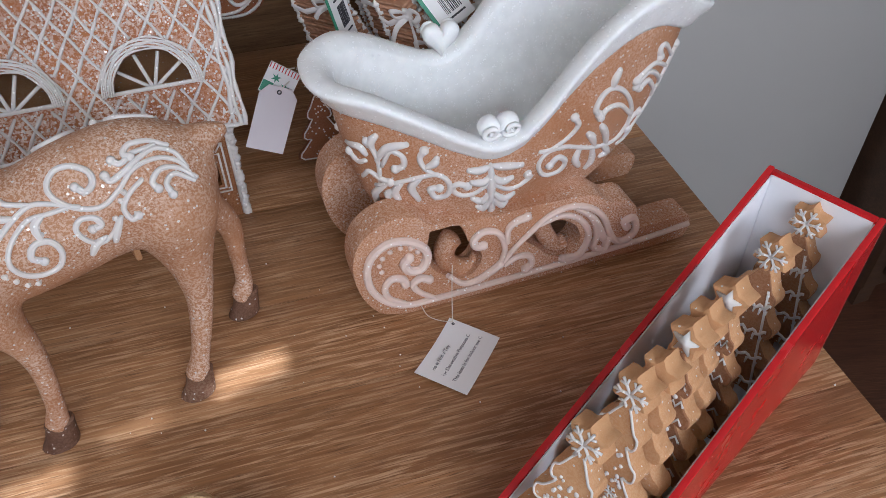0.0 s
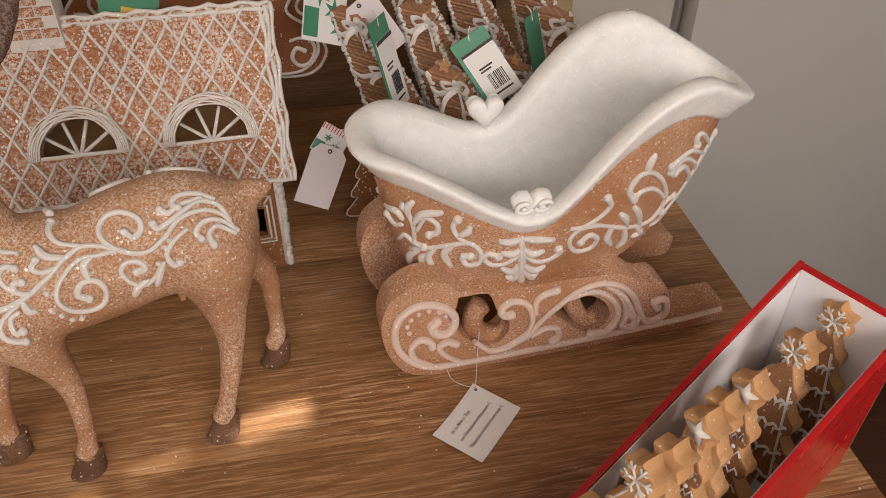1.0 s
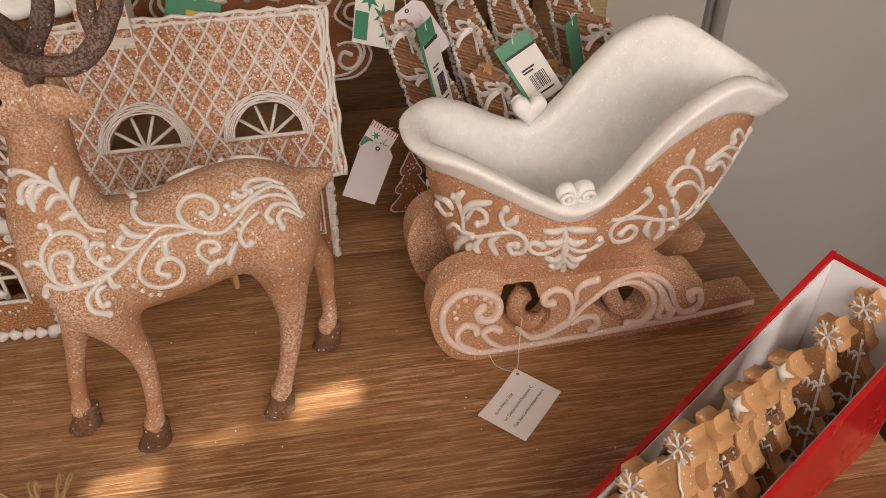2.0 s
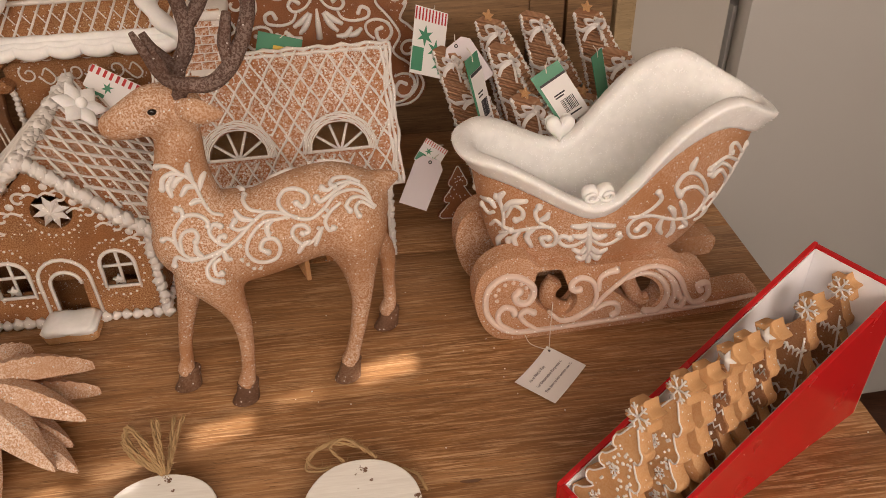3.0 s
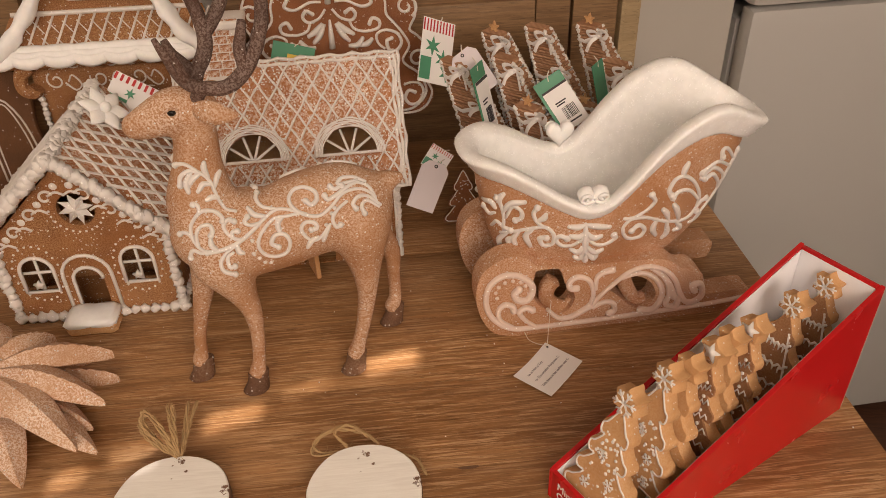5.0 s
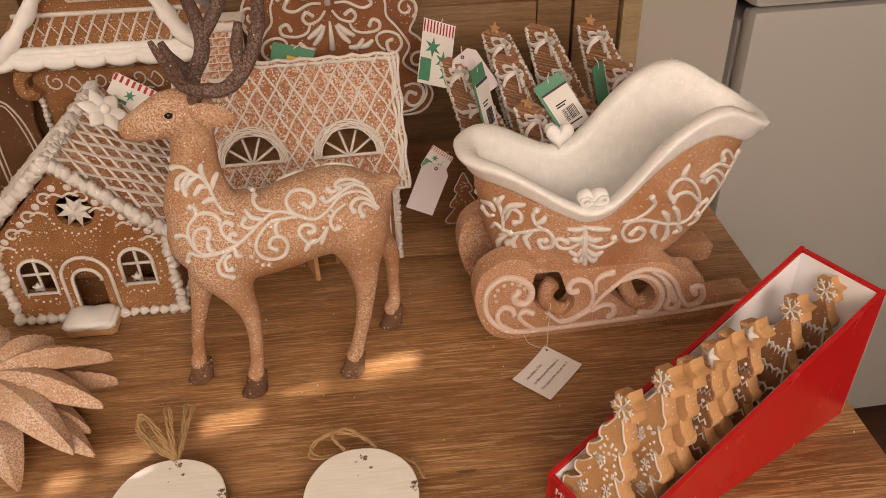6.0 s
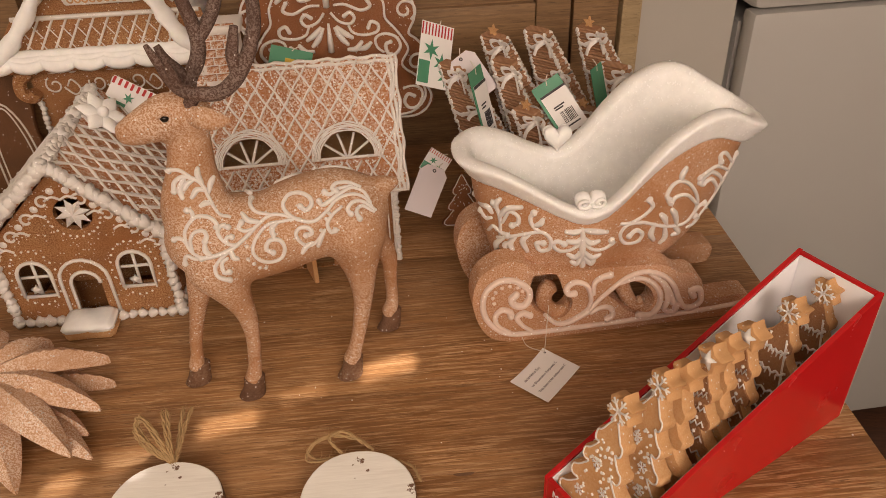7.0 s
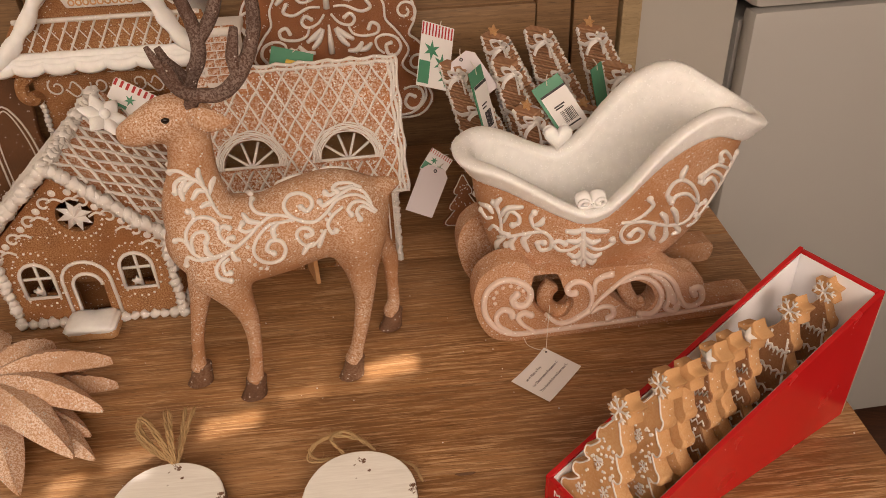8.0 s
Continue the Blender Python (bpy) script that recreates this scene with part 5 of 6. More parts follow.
for _ in range(900):
    x, z = rnd.uniform(R0, R1), rnd.uniform(0, ROOF_RUN)
    if clear(x, z) and not any(abs(x - c) < 0.03 and q - 0.002 < z < q + 0.03 for c, q in DORMERS):
        add_dome(bm, (0, 0, 0), rnd.uniform(0.0006, 0.0013), rnd.uniform(0.0006, 0.0013), 5)
        for v in list(bm.verts)[-11:]:
            v.co = on_slope @ (v.co + Vector((x, 0, z)))
tagged(part("sugar_crust", bm, WHITE_ICING, roof), kind="stuff")
for z, wob in ((0.002, 0.3), (ROOF_RUN, 0.7), (ROOF_RUN - 0.005, 0.3)):
    bm = bmesh.new()
    path = [on_slope @ Vector((R0 + (R1 - R0) * i / 30, -0.001, z + wob * 0.002 * math.sin(i * 1.9))) for i in range(31)]
    add_tube(bm, path, [0.0019 + 0.0005 * math.sin(i * 2.7) for i in range(31)], 6)
    part("icing_line", bm, WHITE_ICING, roof)
for x, ph in ((R1, 0.0), (R1 - 0.004, 1.4), (R1 - 0.0075, 2.9), (R0, 0.7), (R0 + 0.004, 2.0)):
    bm = bmesh.new()
    path = [on_slope @ Vector((x + 0.0011 * math.sin(i * 0.9 + ph), -0.001, ROOF_RUN * i / 24)) for i in range(25)]
    add_tube(bm, path, [0.0017 + 0.0005 * math.sin(i * 1.7 + ph) for i in range(25)], 6)
    part("icing_line", bm, WHITE_ICING, roof)
for c, z0 in DORMERS:
    dormer = part("dormer", plate([*half_disc(0, 0, 0.0365)], [[(x, z + 0.0008) for x, z in half_disc(0, 0.0015, 0.0295)]], -0.006, -0.0002), ROOF_GINGER, lattice_house, smooth=False)
    dormer.matrix_local = on_slope @ pose(c, 0, z0)
    for k in range(6):
        bm = bmesh.new()
        rr = 0.0298 + 0.0016 * k
        path = [Vector((rr * math.cos(a), -0.0062 - 0.0012 * math.sin(k * 0.4 + 0.4) + 0.0006 * math.sin(a * 5 + k), rr * math.sin(a) + 0.001 + 0.0006 * math.sin(a * 7 + 2 * k))) for a in np.linspace(-0.05, math.pi + 0.05, 20)]
        add_tube(bm, path, [0.00085 + 0.0002 * math.sin(i * 1.8 + k) for i in range(20)], 6)
        part("hood_icing", bm, WHITE_ICING, dormer)
    for a in (36, 72, 108, 144):
        bm = bmesh.new()
        add_tube(bm, [Vector((0.003 * math.cos(radians(a)), -0.003, 0.002)), Vector((0.029 * math.cos(radians(a)), -0.003, 0.029 * math.sin(radians(a))))], 0.0016, 6)
        part("spoke", bm, WHITE_ICING, dormer)
    bm = bmesh.new()
    add_tube(bm, [Vector((x, -0.005, 0.001)) for x in (-0.037, -0.01, 0.012, 0.037)], 0.0018, 6)
    part("sill", bm, WHITE_ICING, dormer)
part("attic_floor", box(HL + 0.008, HR - 0.008, 0.012, DEEP - 0.012, EAVE + 0.004, EAVE + 0.009), COOKIE, lattice_house, smooth=False)
chimney = part("chimney", box(-0.187, -0.147, 0.058, 0.088, 0.19, 0.262), WHITE_ICING, lattice_house, "white-jointed chimney of orange bricks", smooth=False)
brick_mesh = finish("brick", box(-0.0062, 0.0062, -0.0016, 0.001, -0.0036, 0.0036, bevel=0.0008), ROOF_GINGER)
for row in range(7):
    for col in range(3):
        x = -0.1805 + col * 0.0135 + (0.003 if row % 2 else -0.001)
        if x < -0.151:
            b = new("brick", brick_mesh)
            b.parent, b.location = chimney, (x, 0.058, 0.217 + row * 0.0088)
part("chimney_cap", box(-0.192, -0.142, 0.053, 0.093, 0.263, 0.272, bevel=0.003), WHITE_ICING, lattice_house)

# the tall house behind, with a snow-edged skirt roof and gable
BIG = pose(-0.557, 0.765, 0, 0, 0, 14)
big_house = thing("tall_gingerbread_house", BIG, "tall gingerbread house with thick snowy eaves and a latticed skirt roof", "gingerbread house", "gingerbread houses")
bm = plate([(-0.055, 0.0), (0.15, 0.0), (0.15, 0.205), (-0.055, 0.205)], [arch(0.0, 0.02, 0.022, 0.08), arch(0.09, 0.02, 0.022, 0.08)], 0.0, 0.008)
part("front_wall", bm, HOUSE_GINGER, big_house, smooth=False)
for x0 in (-0.055, 0.142):
    part("side_wall", box(x0, x0 + 0.008, 0.0085, 0.11, 0, 0.205), HOUSE_GINGER, big_house, smooth=False)
part("back_wall", box(-0.055, 0.15, 0.1105, 0.118, 0, 0.3), HOUSE_GINGER, big_house, smooth=False)
part("storey_floor", box(-0.046, 0.141, 0.009, 0.11, 0.19, 0.196), HOUSE_GINGER, big_house, smooth=False)
skirt_m = pose(0, -0.03, 0.207, -42, 0, 0)
bm = bmesh.new()
add_slab(bm, [(-0.085, 0), (0.175, 0), (0.152, 0.064), (-0.060, 0.064)], 0, 0.006, m=skirt_m)
skirt = part("skirt_roof", bm, HOUSE_GINGER, big_house, smooth=False)
for k in range(14):
    x = -0.062 + k * 0.0158
    bm = bmesh.new()
    add_tube(bm, [skirt_m @ Vector((x + 0.016 * q + 0.0006 * math.sin(k), -0.0006, 0.014 + 0.046 * q)) for q in (0, 0.5, 1)], 0.0014, 6)
    part("icing_line", bm, WHITE_ICING, skirt)
    for q in (0.2, 0.62):
        bm = bmesh.new()
        add_tube(bm, [skirt_m @ Vector((x + 0.016 * q, -0.0004, 0.014 + 0.046 * q + 0.010)), skirt_m @ Vector((x + 0.016 * q + 0.012, -0.0004, 0.014 + 0.046 * q - 0.004))], 0.0008, 5)
        part("icing_line", bm, WHITE_ICING, skirt)
bm = bmesh.new()
add_tube(bm, [skirt_m @ Vector((x, -0.001, 0.062)) for x in np.linspace(-0.06, 0.15, 12)], 0.003, 6)
part("icing_line", bm, WHITE_ICING, skirt)
bm = bmesh.new()
drips = [abs(math.sin(i * 0.21)) ** 0.7 for i in range(120)]
for d in (0.0, 0.004, 0.008):
    add_tube(bm, [skirt_m @ Vector((-0.092 + 0.27 * i / 119, -0.002 - d * 0.1, 0.017 - d - g * 0.006 * (d / 0.008))) for i, g in enumerate(drips)], [0.0062 + 0.0012 * g for g in drips], 10)
part("snow_eave", bm, SNOW, big_house, "thick scalloped snow along the eave")
gable = part("gable_wall", plate([(-0.045, 0.25), (0.137, 0.25), (0.046, 0.40)], [arch(0.037, 0.285, 0.008, 0.305), arch(0.058, 0.285, 0.008, 0.305)], 0.012, 0.02), HOUSE_GINGER, big_house, smooth=False)
part("gable_back", box(-0.03, 0.125, 0.06, 0.066, 0.25, 0.32), HOUSE_GINGER, big_house, smooth=False)
bm = bmesh.new()
add_slab(bm, soft_outline([(0.008, 0.268), (0.084, 0.268), (0.087, 0.272), (0.084, 0.286), (0.008, 0.286), (0.005, 0.272)], 2), 0.004, 0.0115, bevel=0.001)
balcony = part("balcony", bm, WHITE_ICING, gable)
bm = bmesh.new()
for i in range(9):
    line_on(bm, disc(0.014 + i * 0.008, 0.274, 0.003, 8), 0.0009, 0.0035, closed=True)
part("balcony_icing", bm, COOKIE, balcony)
bm = bmesh.new()
for x in (0.027, 0.0475, 0.068):
    add_box(bm, x - 0.0022, x + 0.0022, 0.008, 0.0115, 0.287, 0.318)
part("window_bar", bm, WHITE_ICING, gable, smooth=False)
for sgn in (-1, 1):
    bm = bmesh.new()
    cx = 0.046 + sgn * 0.056
    line_on(bm, spiral(cx, 0.292, 0.013, 0.003, 90 - sgn * 60, sgn * 1.2), 0.0017, 0.011)
    line_on(bm, [(cx + sgn * 0.005, 0.279), (cx + sgn * 0.012, 0.272), (cx + sgn * 0.022, 0.264)], 0.0017, 0.011)
    part("icing_scroll", bm, WHITE_ICING, gable)
    bm = bmesh.new()
    verge = ([(0.046, 0.0, 0.412), (0.018, -0.004, 0.36), (-0.010, -0.012, 0.298), (-0.046, -0.022, 0.245), (-0.092, -0.034, 0.206)] if sgn < 0 else
             [(0.046, 0.0, 0.412), (0.076, -0.004, 0.35), (0.106, -0.012, 0.282), (0.128, -0.022, 0.24), (0.17, -0.034, 0.208)])
    path = spline(verge, 8)
    add_tube(bm, path, [0.0118 + 0.0018 * math.sin(i * 1.3) for i in range(len(path))], 16, flat=0.72)
    for v in bm.verts:
        v.co += Vector((noise.noise(v.co * 70), noise.noise(v.co * 70 + Vector((3, 0, 0))), noise.noise(v.co * 70 + Vector((0, 7, 0))))) * 0.003
    part("snow_verge", bm, SNOW, big_house, "thick snow on the gable edge")
    bm = bmesh.new()
    add_slab(bm, [(0, 0), (0.205, 0), (0.205, 0.004), (0, 0.004)], 0.0, 0.112, bevel=0.001, m=pose(0.046, 0.004, 0.405) @ Matrix.Diagonal((sgn, 1, 1, 1)) @ pose(0, 0, 0, 0, 59, 0))
    part("roof_slope", bm, SNOW, big_house, "snow-white side roof")
for i, cx in enumerate((-0.03, 0.02, 0.065, 0.11)):
    bm = bmesh.new()
    line_on(bm, spiral(cx, 0.178, 0.011, 0.003, 120 + 40 * i, 1.1), 0.0011, -0.0006)
    line_on(bm, [(cx + 0.01, 0.175), (cx + 0.02, 0.165), (cx + 0.028, 0.172), (cx + 0.02, 0.184), (cx + 0.014, 0.176)], 0.0011, -0.0006)
    part("icing_scroll", bm, WHITE_ICING, big_house)
for i in range(9):
    bm = bmesh.new()
    line_on(bm, [(-0.05 + i * 0.022 + 0.008 * math.cos(a), 0.200 - 0.007 * math.sin(a)) for a in np.linspace(0, math.pi, 7)], 0.0011, -0.0006)
    part("icing_swag", bm, WHITE_ICING, big_house)
bm = bmesh.new()
add_tube(bm, spline([(-0.05, -0.008, 0.2), (-0.064, -0.008, 0.19), (-0.066, -0.008, 0.174), (-0.056, -0.008, 0.168), (-0.05, -0.008, 0.174)], 5), 0.008, 8)
part("corner_bracket", bm, HOUSE_GINGER, big_house)
bm = bmesh.new()
clumps(bm, (-0.05, -0.006, 0.004), (-0.05, -0.006, 0.165), 0.0036, 0.006, rnd, 0.2)
tagged(part("corner_icing", bm, WHITE_ICING, big_house), kind="stuff")

# the brown arch panel further left
ARCH = pose(-0.70, 0.79, 0, 0, 0, 20)
panel = thing("gingerbread_arch", ARCH, "dark gingerbread panel with a piped white arch", "ornament")
bm = bmesh.new()
add_slab(bm, soft_outline([(-0.05, 0.0), (0.044, 0.0), (0.046, 0.03), (0.036, 0.09), (0.04, 0.13), (0.028, 0.15), (0.034, 0.162), (0.022, 0.175), (-0.03, 0.178), (-0.05, 0.17)], 3), 0.0, 0.012, bevel=0.002)
part("dough", bm, ARCH_GINGER, panel)
for s, r in ((0.0, 0.0013), (0.006, 0.001)):
    bm = bmesh.new()
    line_on(bm, [(-0.022 + s, 0.02), (-0.022 + s, 0.08), (-0.014 + s, 0.115), (0.004, 0.135 - s), (0.02 - s, 0.11), (0.028 - s, 0.07), (0.03 - s, 0.02)], r, -0.0006)
    part("icing_line", bm, WHITE_ICING, panel)
bm = bmesh.new()
clumps(bm, (-0.04, -0.004, 0.178), (0.03, -0.004, 0.185), 0.006, 0.007, rnd, 0.2)
tagged(part("icing_edge", bm, WHITE_ICING, panel), kind="stuff")

# the flat tree with scrolls behind the lattice house
FLAT = pose(-0.28, 0.872, 0, 0, 0, 14)
flat_tree = thing("gingerbread_tree", FLAT, "dark gingerbread tree cutout with white piped scrolls on a short trunk", "ornament")
BACK_EDGE = mm([(30, 86), (93, 80), (116, 88), (126, 106), (122, 120), (115, 131), (129, 143), (130, 158), (122, 173), (109, 188), (100, 197), (108, 215), (107, 235), (98, 252), (80, 266), (86, 284), (80, 304), (58, 324), (30, 350), (4, 372)])[0]
FRONT_EDGE = mm([(30, 91), (84, 88), (105, 95), (118, 114), (110, 138), (94, 151), (89, 161), (98, 178), (91, 194), (81, 208), (71, 221), (70, 240), (60, 262), (65, 280), (48, 300), (30, 330), (4, 352)])[0]
tree_layers = []
for edge, y0, y1 in ((BACK_EDGE, 0.0085, 0.0165), (FRONT_EDGE, 0.0, 0.008)):
    shape = soft_outline(edge + [(-x, z) for x, z in reversed(edge)], 4)
    bm = bmesh.new()
    add_slab(bm, shape, y0, y1, bevel=0.0015)
    layer = part("dough", bm, DARK_GINGER, flat_tree)
    tree_layers.append(layer)
    bm = bmesh.new()
    line_on(bm, [(x * 0.975, (z - 0.22) * 0.975 + 0.22) for x, z in shape], 0.0017, y0 - 0.0006, closed=True, smooth=False)
    part("icing_outline", bm, WHITE_ICING, layer)
TREE_SCROLLS = mm([(4, 231), (13, 220), (26, 216), (32, 223), (27, 230), (20, 226)], [(24, 214), (29, 205), (42, 201), (58, 204), (60, 213), (52, 217), (48, 210)],
                  [(7, 213), (14, 199), (21, 191)], [(9, 214), (18, 205), (27, 199)], [(20, 184), (31, 184), (38, 192)], [(34, 183), (43, 185), (49, 190)],
                  [(65, 177), (57, 185), (56, 196), (67, 201), (81, 196), (86, 184), (79, 174), (70, 176), (68, 187), (74, 190)],
                  [(86, 127), (96, 130), (107, 127), (111, 116), (104, 102), (93, 100), (87, 109), (92, 119), (100, 116)],
                  [(4, 262), (16, 250), (30, 247), (36, 256), (28, 262), (23, 256)], [(8, 240), (22, 240), (40, 232), (52, 236), (48, 245)], [(60, 246), (52, 254), (42, 268)],
                  [(30, 160), (46, 150), (60, 156), (58, 168), (48, 166)], [(6, 160), (16, 148), (30, 142)])
for stroke in TREE_SCROLLS:
    for sgn in (-1, 1):
        bm = bmesh.new()
        path = [Vector((sgn * p.x, -0.001, p.z)) for p in spline([(x, 0, z) for x, z in stroke], 5)]
        n = len(path) - 1
        leaf = len(stroke) < 4
        add_tube(bm, path, [0.0022 * (0.6 + 1.1 * math.sin(math.pi * (0.1 + 0.75 * i / n))) if leaf else 0.0021 * (0.75 + 0.45 * i / n) for i in range(n + 1)], 8)
        add_ball(bm, path[-1], 0.0028, 8)
        part("icing_scroll", bm, WHITE_ICING, tree_layers[1])
for sgn in (-1, 1):
    for cx, cz in ((0.106, 0.158), (0.094, 0.226)):
        bm = bmesh.new()
        line_on(bm, [(sgn * x, z) for x, z in spiral(cx, cz, 0.0145, 0.003, -60, 1.3)], 0.0018, 0.0075)
        part("icing_scroll", bm, WHITE_ICING, tree_layers[0])
for z in (0.19, 0.246, 0.29):
    bm = bmesh.new()
    add_tube(bm, [Vector((0, -0.001, z + 0.028)), Vector((0, -0.0018, z + 0.008)), Vector((0, -0.001, z - 0.008))], [0.0014, 0.0034, 0.0040], 8)
    part("icing_leaf", bm, WHITE_ICING, tree_layers[1])
part("trunk", box(0.03, 0.06, -0.008, 0.02, 0, 0.09, bevel=0.004), HOUSE_GINGER, flat_tree)
part("trunk", box(-0.06, -0.03, -0.008, 0.02, 0, 0.09, bevel=0.004), HOUSE_GINGER, flat_tree)
bm = bmesh.new()
clumps(bm, (0.025, -0.01, 0.005), (0.065, -0.01, 0.005), 0.005, 0.006, rnd)
tagged(part("foot_icing", bm, WHITE_ICING, flat_tree), kind="stuff")


# ---------------------------------------------------------------- woven trees with ribbons
def woven_tree(h, seed):
    """A flat, tapering tree of woven cord with iced edges, ribbon bows and a star."""
    rnd = random.Random(seed)
    ob = thing("woven_tree", Matrix.Identity(4), "slim tapering brown woven-cord tree with white iced edges and ribbon bows", "tree ornament", "woven trees")
    half, tip = 0.044, Vector((-0.082, -0.028, h))

    def at(q, x, y):
        """q: height from 0 to 1; x, y: -1 to 1 across the face and through it."""
        w, t = half * (1 - q) + 0.013 * q, 0.0135 * (1 - q) + 0.0075 * q
        return Vector((tip.x * q + x * w, tip.y * q + y * t, h * q))
    bm = bmesh.new()
    rings = [[bm.verts.new(at(i / 12, x, y)) for x, y in ((1, -1), (1, 1), (-1, 1), (-1, -1))] for i in range(13)]
    for a, b in zip(rings, rings[1:]):
        for k in range(4):
            bm.faces.new((a[k], a[(k + 1) % 4], b[(k + 1) % 4], b[k]))
    bm.faces.new(rings[0][::-1]), bm.faces.new(rings[-1])
    body = part("body", bm, WOVEN, ob, smooth=False)
    bm = bmesh.new()
    rows = int(h / 0.0062)
    for i in range(1, rows):
        q = i / rows
        n = max(4, int(2 * (half * (1 - q) + 0.013 * q) / 0.0032))
        for face in (-1, 1):
            pts = [at(q, -0.97 + 1.94 * k / n, face) + Vector((0, -0.0006 * face, rnd.uniform(-1, 1) * 0.0004)) for k in range(n + 1)]
            add_tube(bm, pts, [0.0033 if (k + i) % 2 else 0.0019 for k in range(n + 1)], 5, flat=0.8, up=Vector((0, 1, 0)))
        pts = [at(q, 1, -0.95 + 1.9 * k / 4) for k in range(5)]
        add_tube(bm, pts, [0.0031 if (k + i) % 2 else 0.0018 for k in range(5)], 5)
    tagged(part("woven_cord", bm, WOVEN, body), kind="stuff")
    for x, y in ((1, -1), (1, 1), (-1, -1), (-1, 1)):
        bm = bmesh.new()
        clumps(bm, at(0.02, x, y), at(0.98, x, y), 0.0027, 0.0042, rnd, 0.35)
        tagged(part("icing_edge", bm, WHITE_ICING, ob), kind="stuff")
    if seed % 2:
        bm = bmesh.new()
        add_slab(bm, star_outline(tip.x, h + 0.005, 0.0078, 0.0036, 5), tip.y - 0.002, tip.y + 0.002, bevel=0.0006)
        part("star", bm, COOKIE, ob)
    for q in (0.50 + 0.04 * (seed % 3), 0.74 + 0.03 * (seed % 2), 0.95):
        bm = bmesh.new()
        k = at(q, 1.05, -1.25)
        left = at(q - 0.05, -1.05, -1.2)
        band = [left, left.lerp(k, 0.4) + Vector((0, -0.004, -0.004)), k, at(q, 1.08, 1.2), at(q, -1.05, 1.2), left]
        add_tube(bm, band, 0.0028, 6, flat=0.3, up=Vector((0, 1, 0.2)))
        part("ribbon_band", bm, RIBBON, ob)
        bm = bmesh.new()
        for sgn in (-1, 1):
            tall = rnd.uniform(0.004, 0.010)
            loop = spline([k, k + Vector((sgn * 0.005, -0.004, tall)), k + Vector((sgn * 0.013, -0.006, tall * 0.8)), k + Vector((sgn * 0.009, -0.005, -0.001)), k], 6)
            add_tube(bm, loop, 0.0027, 6, flat=0.28, up=Vector((0.3, 1, 0.4)))
            tail = rnd.uniform(0.010, 0.024)
            add_tube(bm, spline([k, k + Vector((sgn * 0.008, -0.006, -tail * 0.4)), k + Vector((sgn * 0.012, -0.007, -tail))], 5), 0.0025, 6, flat=0.28, up=Vector((0.3, 1, 0.4)))
        add_ball(bm, k, 0.0032, 8)
        part("bow", bm, RIBBON, ob)
    return ob


for i, (x, y, h) in enumerate(((-0.124, 0.830, 0.188), (-0.081, 0.900, 0.198), (-0.029, 0.915, 0.201), (0.035, 0.930, 0.200),
                               (-0.062, 0.830, 0.193), (-0.033, 0.775, 0.158), (0.065, 0.860, 0.179), (0.032, 0.830, 0.138))):
    ob = woven_tree(h, i)
    ob.matrix_world = pose(x + 0.085, y - 0.017, 0, 0, 0, -30)
bm = bmesh.new()
add_slab(bm, soft_outline(tree_outline(0.05, 0.088, 3), 3), 0, 0.006, bevel=0.001)
little = thing("tree_biscuit", pose(-0.104, 0.752, 0.0, -8, 0, 10), "small dark tree biscuit with thin white icing by a woven tree", "ornament")
part("dough", bm, DARK_GINGER, little)
bm = bmesh.new()
line_on(bm, [(x * 0.9, z * 0.96 + 0.002) for x, z in tree_outline(0.05, 0.088, 3)], 0.0007, -0.0004, closed=True, smooth=False)
for _ in range(26):
    z = random.uniform(0.015, 0.07)
    add_dome(bm, (random.uniform(-0.4, 0.4) * 0.05 * (1 - z / 0.09), 0, z), 0.0009, 0.0008, 5)
part("icing", bm, WHITE_ICING, little)


